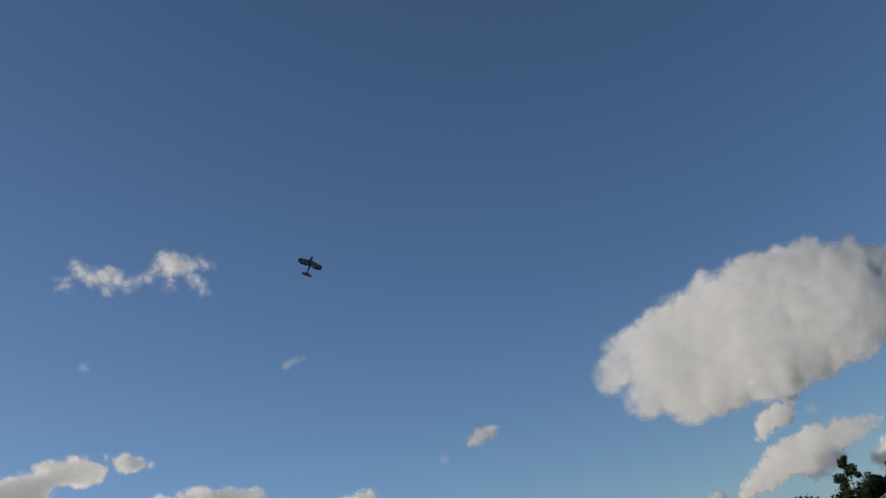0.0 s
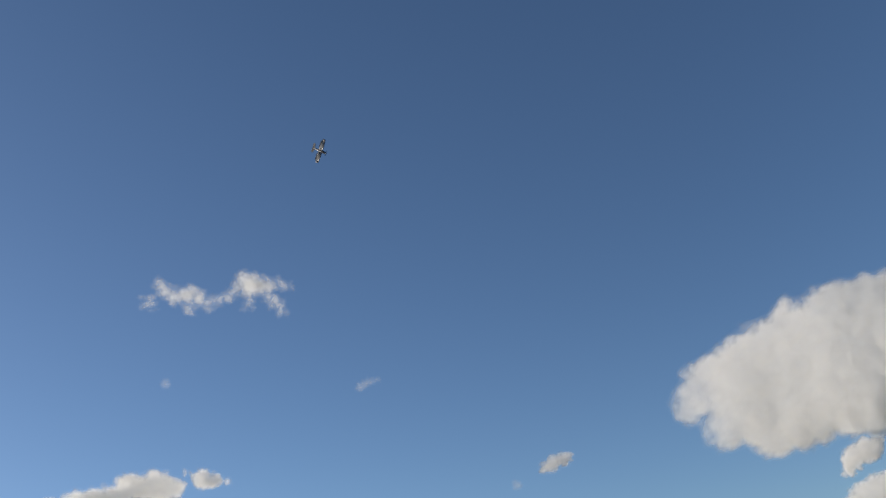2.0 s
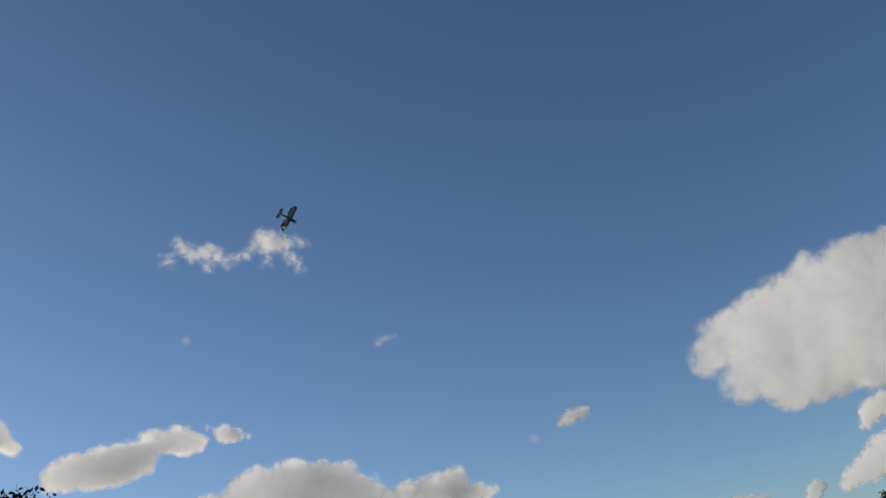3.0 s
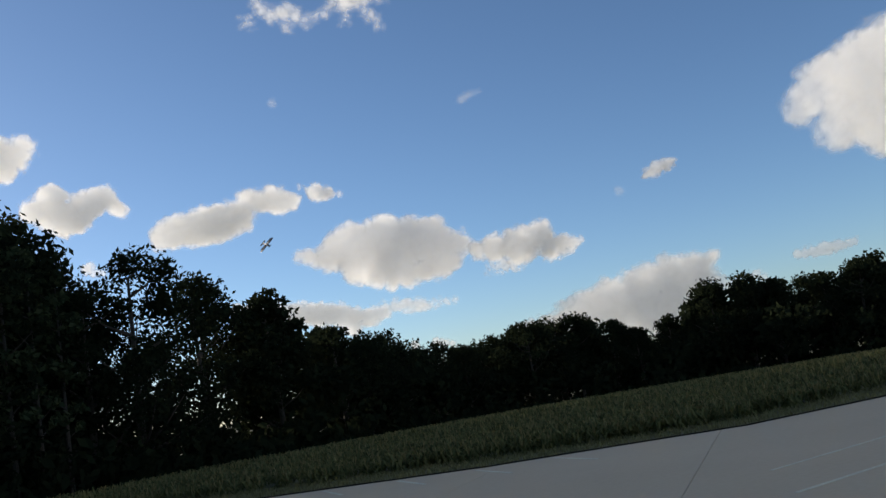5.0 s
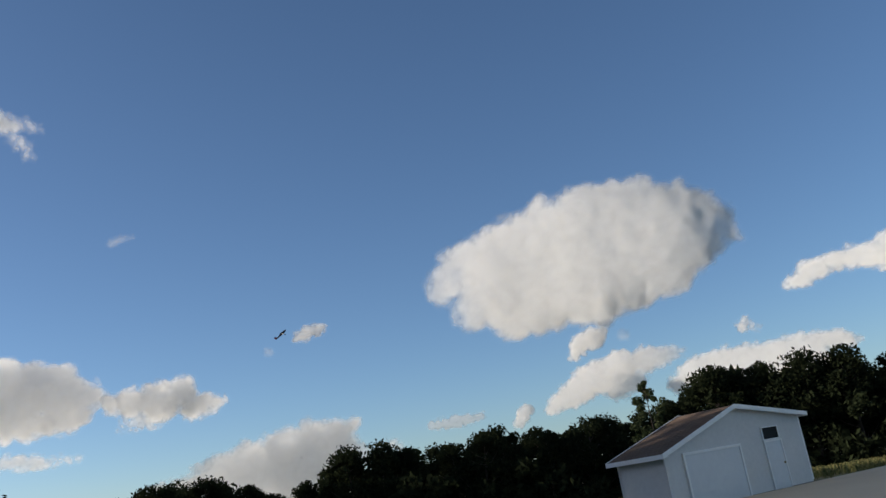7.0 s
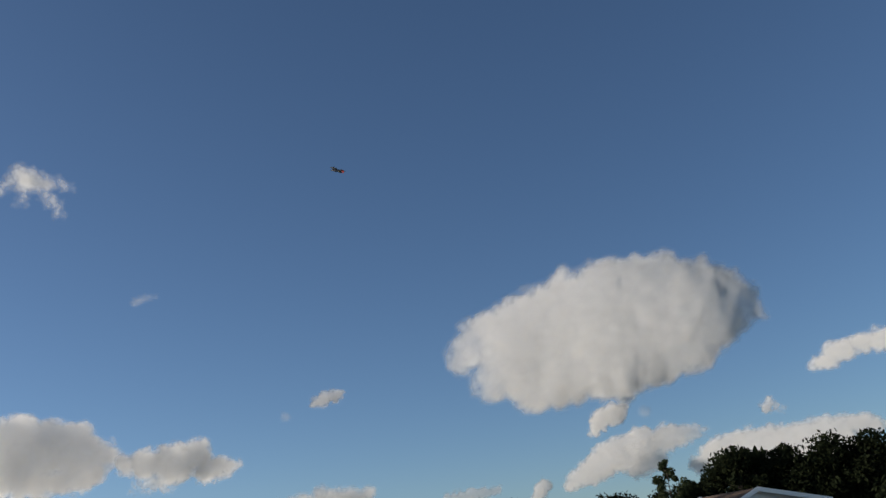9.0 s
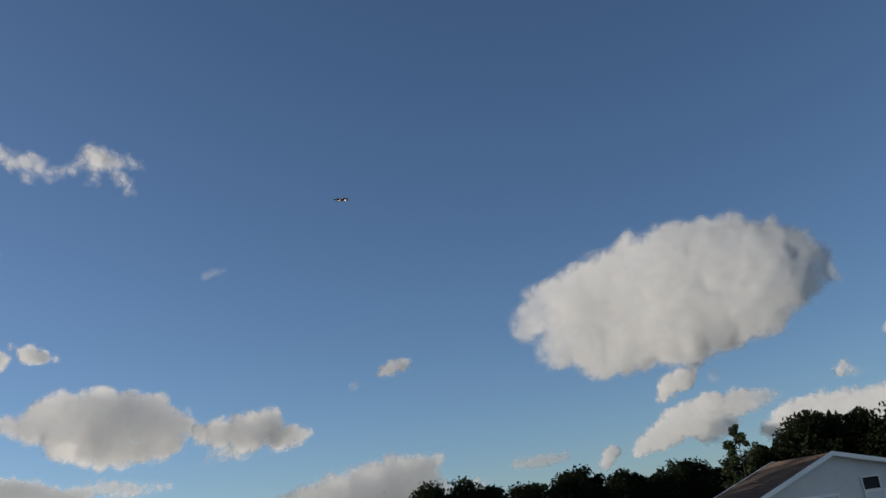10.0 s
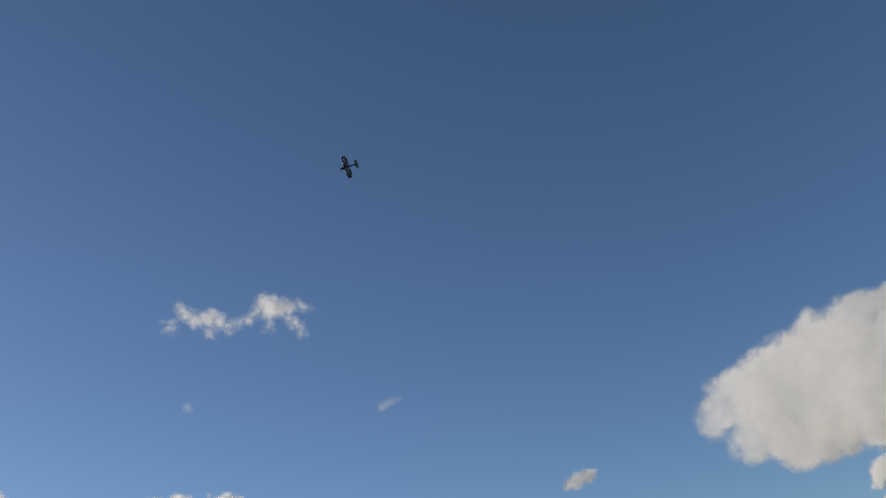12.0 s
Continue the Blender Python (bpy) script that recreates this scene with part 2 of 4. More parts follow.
def siding_wall(name, length, height_at, parent, low=0.03, lap=0.125):
    """A wall of clapboards, each leaning out at its foot; height_at(x) trims them under a gable. x along the wall, outwards is -y."""
    bm = bmesh.new()
    outline = [(0, low), (length, low), (length, height_at(length)), (length / 2, height_at(length / 2)), (0, height_at(0))]
    prism(bm, outline, 0.06, Matrix.Translation((0, 0.05, 0)) @ Matrix.Rotation(radians(90), 4, "X"))
    wall = part(name, bm, SIDING, parent)
    z = low
    while z < 5.0:
        xs = [x for x in (length * k / 200 for k in range(201)) if height_at(x) > z + 0.01]
        if not xs:
            break
        x0, x1 = min(xs), max(xs)
        ys = [x for x in xs if height_at(x) > z + lap]
        t0, t1 = (min(ys), max(ys)) if ys else ((x0 + x1) / 2 - 0.01, (x0 + x1) / 2 + 0.01)
        bm = bmesh.new()
        p = [(x0, -0.04, z), (x1, -0.04, z), (t1, -0.004, z + lap), (t0, -0.004, z + lap), (x0, 0.018, z), (x1, 0.018, z), (t1, 0.018, z + lap), (t0, 0.018, z + lap)]
        v = [bm.verts.new(q) for q in p]
        for f in ((0, 1, 2, 3), (4, 7, 6, 5), (0, 4, 5, 1), (3, 2, 6, 7), (0, 3, 7, 4), (1, 5, 6, 2)):
            bm.faces.new([v[i] for i in f])
        part("clapboard", bm, SIDING, wall)
        z += lap
    return wall


def build_garage():
    g = new("garage")
    g.matrix_world = pose(*G_AT, -0.08, 0, 0, G_TURN)
    tagged(g, "small white clapboard garage with a brown shingle gable roof", "garage")
    w, l, h, pk = G_W, G_L, G_H, G_PEAK
    slope = (pk - h) / (w / 2)
    tall = G_TALL
    low_slope = (pk - tall) / (w / 2)
    gable = lambda x: h + slope * x if x < w / 2 else tall + low_slope * (w - x)
    mirrored = lambda x: gable(w - x)
    flat = lambda x: h
    part("foundation", boxed(-0.02, w + 0.02, 0.03, l + 0.02, -0.06, 0.14), CEMENT, g, "grey cement footing")
    siding_wall("front_wall", w, gable, g)
    back = siding_wall("back_wall", w, mirrored, g)
    back.matrix_local = pose(w, l, 0, 0, 0, 180)
    left = siding_wall("side_wall", l, flat, g, 0.14)
    left.matrix_local = pose(0, l, 0, 0, 0, -90)
    right = siding_wall("side_wall", l, lambda x: tall, g, 0.14)
    right.matrix_local = pose(w, 0, 0, 0, 0, 90)
    for x, y in ((0, 0), (w, 0), (0, l), (w, l)):
        part("corner_board", boxed(x - 0.045, x + 0.045, y - 0.045, y + 0.045, 0.1, tall if x else h, bevel=0.006), TRIM if x else SIDING, g, "white corner board")
    # roof planes with courses of shingles
    over, eave = 0.28, 0.36
    for side, h, slope in ((0, G_H, slope), (1, tall, low_slope)):
        run = w / 2 + eave
        bm = bmesh.new()
        deck = [(-eave, h - slope * eave + 0.02), (w / 2, pk + 0.02), (w / 2, pk - 0.02), (-eave, h - slope * eave - 0.02)]
        prism(bm, [((x if side == 0 else w - x), z) for x, z in deck], l + 2 * over - 0.02, Matrix.Translation((0, l / 2, 0)) @ Matrix.Rotation(radians(90), 4, "X"))
        roof = part("roof_plane", bm, TRIM, g, "roof slope covered in brown shingles")
        courses = 22
        for k in range(courses):
            a, b = k / courses, (k + 1) / courses
            xa, xb = -eave + run * a, -eave + run * b
            za, zb = h + slope * xa, h + slope * xb
            verts = [(xa, -over, za + 0.095), (xa, l + over, za + 0.095), (xb, l + over, zb + 0.07), (xb, -over, zb + 0.07),
                     (xa, -over, za + 0.03), (xa, l + over, za + 0.03), (xb, l + over, zb + 0.03), (xb, -over, zb + 0.03)]
            bm = bmesh.new()
            v = [bm.verts.new((x if side == 0 else w - x, y, z)) for x, y, z in verts]
            for f in ((0, 3, 2, 1), (4, 5, 6, 7), (0, 1, 5, 4), (2, 3, 7, 6), (0, 4, 7, 3), (1, 2, 6, 5)):
                bm.faces.new([v[i] for i in f])
            bmesh.ops.recalc_face_normals(bm, faces=bm.faces)
            part("shingle_course", bm, SHINGLE, roof)
        # rake boards on the gable and the eave board
        for y in (-over - 0.03, l + over):
            bm = bmesh.new()
            pts = [(-eave, h - slope * eave), (w / 2, pk), (w / 2, pk - 0.17), (-eave, h - slope * eave - 0.17)]
            prism(bm, [((x if side == 0 else w - x), z) for x, z in pts], 0.03, Matrix.Translation((0, y + 0.015, 0.11)) @ Matrix.Rotation(radians(90), 4, "X"))
            part("rake_board", bm, TRIM, g, "white rake board")
        zx = h - slope * eave
        x0, x1 = (-eave - 0.02, -eave + 0.01) if side == 0 else (w + eave - 0.01, w + eave + 0.02)
        part("eave_board", boxed(x0, x1, -over, l + over, zx - 0.07, zx + 0.10), TRIM, g, "white eave board")
        xs = (-eave, 0.0) if side == 0 else (w, w + eave)
        part("soffit", boxed(*xs, -over, l + over, zx - 0.03, zx - 0.01), TRIM, g)
    D1, D2, DH, P1, P2, PH, W1, W2, Z1, Z2 = 1.11, 4.49, 1.93, 6.23, 7.33, 1.89, 6.17, 7.30, 1.97, 2.51
    # sectional door
    d = part("sectional_door", boxed(D1, D2, -0.05, 0.0, 0.005, DH), DOOR_WHITE, g, "closed white sectional overhead door")
    rows = 4
    for i in range(rows):
        z0, z1 = 0.03 + (DH - 0.03) * i / rows, 0.03 + (DH - 0.03) * (i + 1) / rows
        part("door_section", boxed(D1 + 0.01, D2 - 0.01, -0.062, -0.051, z0 + 0.003, z1 - 0.003, bevel=0.003), DOOR_WHITE, d)
    for x0, x1, z0, z1 in ((D1 - 0.1, D1, 0.02, DH + 0.1), (D2, D2 + 0.1, 0.02, DH + 0.1), (D1, D2, DH, DH + 0.1)):
        part("door_casing", boxed(x0, x1, -0.095, -0.0, z0, z1, bevel=0.006), TRIM, g, "white door casing")
    # walk door
    p = part("walk_door", boxed(P1, P2, -0.058, 0.0, 0.01, PH, bevel=0.004), DOOR_WHITE, g, "plain white walk door")
    for z0, z1 in ((0.2, 0.95), (1.1, PH - 0.15)):
        part("door_panel", boxed(P1 + 0.12, P2 - 0.12, -0.066, -0.057, z0, z1, bevel=0.006), DOOR_WHITE, p)
    bm = bmesh.new()
    bmesh.ops.create_uvsphere(bm, u_segments=10, v_segments=8, radius=0.045, matrix=Matrix.Translation((P2 - 0.09, -0.09, 1.0)))
    part("door_knob", bm, BRASS, p, "dull brass knob", smooth=True)
    for x0, x1, z0, z1 in ((P1 - 0.07, P1, 0.02, PH + 0.07), (P2, P2 + 0.07, 0.02, PH + 0.07), (P1, P2, PH, PH + 0.07)):
        part("door_casing", boxed(x0, x1, -0.085, 0.0, z0, z1, bevel=0.006), TRIM, g, "white door casing")
    # small dark window over the walk door
    win = part("window", boxed(W1 + 0.03, W2 - 0.03, -0.055, 0.0, Z1 + 0.03, Z2 - 0.03), DARK_GLASS, g, "small dark square window pane")
    for x0, x1, z0, z1 in ((W1 - 0.02, W1 + 0.04, Z1, Z2), (W2 - 0.04, W2 + 0.02, Z1, Z2), (W1 + 0.04, W2 - 0.04, Z1, Z1 + 0.045), (W1 + 0.04, W2 - 0.04, Z2 - 0.045, Z2)):
        part("window_frame", boxed(x0, x1, -0.09, -0.0, z0, z1, bevel=0.005), TRIM, win, "white window frame")


# ---- woods ----
def leaf_cloud(rng, centres, radii, count, size):
    """Small bent leaf blades scattered in clumps: vertices and faces."""
    which = rng.integers(0, len(centres), count)
    off = rng.normal(size=(count, 3))
    off /= np.linalg.norm(off, axis=1)[:, None]
    off *= (rng.random(count) ** 0.45)[:, None]
    at = centres[which] + off * radii[which][:, None] * np.array([1, 1, 0.75])
    a = rng.normal(size=(count, 3))
    a /= np.linalg.norm(a, axis=1)[:, None]
    b = np.cross(a, rng.normal(size=(count, 3)))
    b /= np.linalg.norm(b, axis=1)[:, None]
    s = size * rng.uniform(0.6, 1.4, count)[:, None]
    v = np.stack([at - a * s, at - b * s * 0.5, at + a * s, at + b * s * 0.5], 1).reshape(-1, 3)
    return v, np.arange(count * 4).reshape(-1, 4)


def mesh_from(name, v, f, mat):
    me = bpy.data.meshes.new(name)
    me.from_pydata(v.tolist(), [], f.tolist())
    me.update()
    me.materials.append(mat)
    return me


def tree_meshes(seed, height, spread, clumps, leaves, leaf, low, mat=None, thin=False):
    """A trunk with limbs and a crown of leaf clumps at the limbs' ends, for one kind of tree."""
    rng = np.random.default_rng(seed)
    bm = bmesh.new()
    lean = rng.normal(0, 0.03, 2)
    trunk = [(lean[0] * z, lean[1] * z, z) for z in np.linspace(-0.1, height * 0.88, 7)]
    base = (0.018 * height + 0.05) * (0.45 if thin else 1.0)
    tube(bm, trunk, [base * (1 - 0.13 * i) for i in range(7)], 7)
    centres, radii = [], []
    for k in range(clumps):
        u = (k + rng.random()) / clumps
        z = height * (low + (0.97 - low) * u)
        r = spread * (math.sin(math.pi * min(1, 0.18 + 0.80 * u)) ** 0.7) * rng.uniform(0.35, 1.0)
        a = rng.random() * 2 * math.pi
        c = np.array([lean[0] * z + r * math.cos(a), lean[1] * z + r * math.sin(a), z])
        centres.append(c)
        radii.append(spread * rng.uniform(0.2, 0.46) * (0.6 if thin else 1.0))
        if k % 2 == 0:
            z0 = max(height * 0.15, z - r * rng.uniform(0.5, 1.0))
            p0 = Vector((lean[0] * z0, lean[1] * z0, z0))
            p2 = Vector(c)
            p1 = p0.lerp(p2, 0.5) + Vector((0, 0, -0.08 * r))
            tube(bm, [p0, p1, p2], [base * 0.34, base * 0.2, base * 0.06], 5)
    v, f = leaf_cloud(rng, np.array(centres), np.array(radii), leaves, leaf)
    wood = bpy.data.meshes.new("trunk")
    bm.to_mesh(wood)
    bm.free()
    wood.materials.append(BARK)
    return wood, mesh_from("crown", v, f, mat or LEAF)


def plant_tree(name, meshes, x, y, scale, turn, label, group):
    t = new(name)
    t.matrix_world = pose(x, y, fall(x, y), 0, 0, turn) @ Matrix.Diagonal((scale, scale, scale, 1))
    for part_name, me in zip(("trunk", "crown"), meshes):
        new(part_name, me).parent = t
    return tagged(t, label, "tree", group=group)


# the skyline of the woods: azimuth, height above the level in degrees; unseen trees left of -42 are added, tall towards
# the sun to shade the lot
SKYLINE = ((-160, 9), (-118, 11), (-104, 20), (-60, 22), (-48, 18), (-42, 15.5), (-37.5, 13.3), (-35, 11.8), (-33, 10.0), (-30.5, 11.3), (-29, 10.2), (-27, 9.7), (-25.5, 7.4), (-22.5, 7.0), (-20.5, 5.6), (-18, 4.6), (-16.5, 3.6), (-14.4, 3.8),
           (-12, 2.6), (-10, 2.3), (-7, 2.9), (-2.5, 2.9), (-0.7, 1.9), (1.5, 1.2), (2.6, 2.0), (3.8, 3.2), (7.8, 3.1), (11, 2.7), (13.5, 3.2), (17, 2.6), (20, 2.7), (24, 2.6), (25.6, 4.0), (28, 4.3), (30.5, 3.7), (33, 4.0), (35, 3.8), (37, 3.0), (45, 3.0), (60, 4))
FRONT = ((-160, 36), (-120, 36), (-75, 38), (-45, 44), (-30, 50), (-20, 60), (-10, 76), (0, 84), (15, 88), (35, 90), (60, 95))


def along(table, a):
    for (xa, ya), (xb, yb) in zip(table, table[1:]):
        if a <= xb:
            return ya + (yb - ya) * (a - xa) / (xb - xa)
    return table[-1][1]


def build_woods():
    rng = random.Random(7)
    kinds = [tree_meshes(11 + k, 10.0, 3.2 + 0.6 * (k % 3), 32 + 3 * k, 5600, 0.20, 0.25 + 0.06 * (k % 2)) for k in range(5)]
    open_kinds = [tree_meshes(31 + k, 10.0, 3.6, 34, 7500, 0.125, 0.15) for k in range(3)]
    deep_kinds = [tree_meshes(71 + k, 10.0, 3.6, 24, 1100, 0.42, 0.15) for k in range(2)]
    a = -156.0
    while a < 58:
        for row in range(3 if a > -34 else 4):
            az = a + rng.uniform(-0.8, 0.8)
            d = along(FRONT, az) * (1 + 0.09 * row) + rng.uniform(-1.5, 1.5)
            top = 2.0 + d * math.tan(radians(along(SKYLINE, az))) * rng.uniform(0.86, 1.06)
            if row:
                top *= rng.uniform(0.88, 1.0) if az < -44 else rng.uniform(0.8, 0.97)
            near_left = az < -25
            if -34 < az < -25 and (row == 2 or row and rng.random() < 0.5):
                continue
            kind = rng.choice(open_kinds if near_left else kinds)
            # the trees left of -44 are out of view, added to block the sun
            if az < -44 or row >= 2:
                kind = rng.choice(deep_kinds)
            label = "tall broadleaf tree with an open dark crown at the wood's edge, added where unseen to shade the lot" if near_left else "dark broadleaf tree in the wood beyond the field"
            plant_tree("tree", kind, d * math.sin(radians(az)), d * math.cos(radians(az)), max(2.5, top - fall(d, 0)) / 9.6, rng.uniform(0, 360), label, "trees of the wood")
        a += 2.0 if a > -21 else 3.6
    # slender trees that stand out
    thin = tree_meshes(51, 10.0, 1.5, 26, 1500, 0.15, 0.3, LEAF_THIN, True)
    airy = tree_meshes(57, 10.0, 1.9, 44, 5200, 0.13, 0.3, LEAF_THIN, True)
    d = 66.0
    plant_tree("slender_tree", airy, d * math.sin(radians(23.45)), d * math.cos(radians(23.45)), (2.0 + d * math.tan(radians(4.5)) - fall(d, 0)) / 9.8, 40, "slender tree with thin pale foliage standing over the wood's edge", "slender trees")
    for az, el, d in ((-34.6, 11.2, 46.0), (-37.4, 14.2, 44.0), (-36.0, 12.5, 45.0)):
        top = 2.0 + d * math.tan(radians(el))
        plant_tree("slender_tree", thin, d * math.sin(radians(az)), d * math.cos(radians(az)), (top - fall(d, 0)) / 10.0, az * 7, "slender tree with thin pale foliage and sky showing through", "slender trees")
    # undergrowth under the trees
    g = np.random.default_rng(5)
    cs, rs = [], []
    for k in range(1900):
        az = g.uniform(-100, 60)
        d = along(FRONT, az) * g.uniform(0.9, 1.3)
        top = 2.0 + d * math.tan(radians(along(SKYLINE, az)))
        z = g.random() ** 1.8 * max(1.2, top * (0.75 if az > -21 else 0.2))
        cs.append((d * math.sin(radians(az)), d * math.cos(radians(az)), z + fall(d, 0)))
        rs.append(g.uniform(1.0, 2.0))
    v, f = leaf_cloud(g, np.array(cs), np.array(rs), 115000, 0.34)
    tagged(new("undergrowth", mesh_from("undergrowth", v, f, LEAF)), "dense dark bushes and saplings under the wood", "bushes", kind="stuff")


# ---- field and verge ----
def in_field(x, y):
    d, az = math.hypot(x, y), math.degrees(math.atan2(x, y))
    return y > edge_y(x) + 2.3 and d < along(FRONT, az) * 0.9


def in_garage(x, y, margin=0.5):
    c, s = math.cos(radians(-G_TURN)), math.sin(radians(-G_TURN))
    dx, dy = x - G_AT[0], y - G_AT[1]
    u, v = c * dx - s * dy, s * dx + c * dy
    return -margin < u < G_W + margin and -3 - margin < v < G_L + margin


def build_field():
    g = np.random.default_rng(3)
    v, f, tv, tf = [], [], [], []

    def blade(vs, fs, p, way, length, width, rise, droop):
        side = np.array([-way[1], way[0], 0]) * width
        mid = p + np.array([way[0], way[1], 0]) * length * 0.5 + np.array([0, 0, rise])
        tip = p + np.array([way[0], way[1], 0]) * length + np.array([0, 0, rise - droop])
        n = len(vs)
        vs.extend([p - side * 0.5, p + side * 0.5, mid + side, mid - side, tip])
        fs.append((n, n + 1, n + 2, n + 3))
        fs.append((n + 3, n + 2, n + 4))

    count = 0
    while count < 11000:
        d = 24 + 60 * g.random() ** 1.7
        az = g.uniform(-62, 50)
        x, y = d * math.sin(radians(az)), d * math.cos(radians(az))
        if not in_field(x, y) or in_garage(x, y, 1.0):
            continue
        # rows run along the pavement's edge
        y = round(y / 0.75) * 0.75 + g.normal(0, 0.05)
        back = max(0.0, y - edge_y(x) - 2.3)
        h = g.uniform(0.32, 0.47) * min(1.0, 0.7 + 0.1 * back)
        low = fall(x, y)
        for k in range(6):
            a = g.random() * 2 * math.pi
            z = h * (0.05 + 0.14 * k)
            blade(v, f, np.array([x, y, z + low]), (math.cos(a), math.sin(a)), g.uniform(0.28, 0.5), 0.03, g.uniform(0.12, 0.3), g.uniform(0.0, 0.3))
        if g.random() < 0.75:
            for k in range(3):
                a = g.random() * 2 * math.pi
                blade(tv, tf, np.array([x, y, h * 0.75 + low]), (math.cos(a), math.sin(a)), g.uniform(0.05, 0.14), 0.012, g.uniform(0.15, 0.24), -g.uniform(0.04, 0.12))
        count += 1
    tagged(new("corn", sheet_data("corn", v, f, CORN)), "green crop standing in a field behind the verge", "crop", kind="stuff")
    tagged(new("tassels", sheet_data("tassels", tv, tf, TASSEL)), "straw-yellow tassels over the crop", "crop", kind="stuff")
    # short grass of the verge
    v, f = [], []
    count = 0
    while count < 16000:
        x = g.uniform(-26, 16)
        y = edge_y(x) + 0.3 + g.random() * 2.8
        if in_garage(x, y, 0.02):
            continue
        a = g.random() * 2 * math.pi
        blade(v, f, np.array([x, y, -0.06]), (math.cos(a), math.sin(a)), g.uniform(0.04, 0.14), 0.012, g.uniform(0.05, 0.14), g.uniform(-0.03, 0.04))
        count += 1
    tagged(new("verge_grass", sheet_data("verge_grass", v, f, GRASS)), "short mown grass strip beside the concrete", "grass", kind="stuff")


def sheet_data(name, v, f, mat):
    me = bpy.data.meshes.new(name)
    me.from_pydata([tuple(p) for p in v], [], f)
    me.update()
    me.materials.append(mat)
    return me


# ---- clouds ----
HEADS = 0.26     # how much the small heads stand out of the rounded body


def fbm(u, v, seed, octaves, base, billow=False):
    """Gradient noise summed over turned octaves, on arrays of degrees; billow folds it into rounded heads with creases."""
    total, amp = np.zeros_like(u), 1.0
    freq = base
    for o in range(octaves):
        rng = np.random.default_rng(seed * 31 + o)
        turn = rng.random((64, 64)) * 2 * math.pi
        gx, gy = np.cos(turn), np.sin(turn)
        c, s = math.cos(0.7 + 1.3 * o), math.sin(0.7 + 1.3 * o)
        x, y = (u * c - v * s) * freq + 13.7 * o, (u * s + v * c) * freq + 7.1 * o
        i, j = np.floor(x).astype(int), np.floor(y).astype(int)
        fx, fy = x - i, y - j
        wx, wy = fx ** 3 * (fx * (fx * 6 - 15) + 10), fy ** 3 * (fy * (fy * 6 - 15) + 10)

        def corner(a, b):
            p, q = (i + a) % 64, (j + b) % 64
            return gx[p, q] * (fx - a) + gy[p, q] * (fy - b)
        n = (corner(0, 0) * (1 - wx) + corner(1, 0) * wx) * (1 - wy) + (corner(0, 1) * (1 - wx) + corner(1, 1) * wx) * wy
        total += amp * (np.abs(n) * 1.6 - 0.35 if billow else n * 1.5)
        amp *= 0.52
        freq *= 2.03
    return total


def blurred(grid, n):
    """Three box means of half-width n, one after the other, along both axes."""
    for k in range(3):
        for axis in (0, 1):
            wide = [(n + 1, n) if i == axis else (0, 0) for i in (0, 1)]
            c = np.cumsum(np.pad(grid, wide, mode="edge"), axis=axis)
            size = grid.shape[axis]
            grid = (np.take(c, range(2 * n + 1, 2 * n + 1 + size), axis) - np.take(c, range(size), axis)) / (2 * n + 1)
    return grid


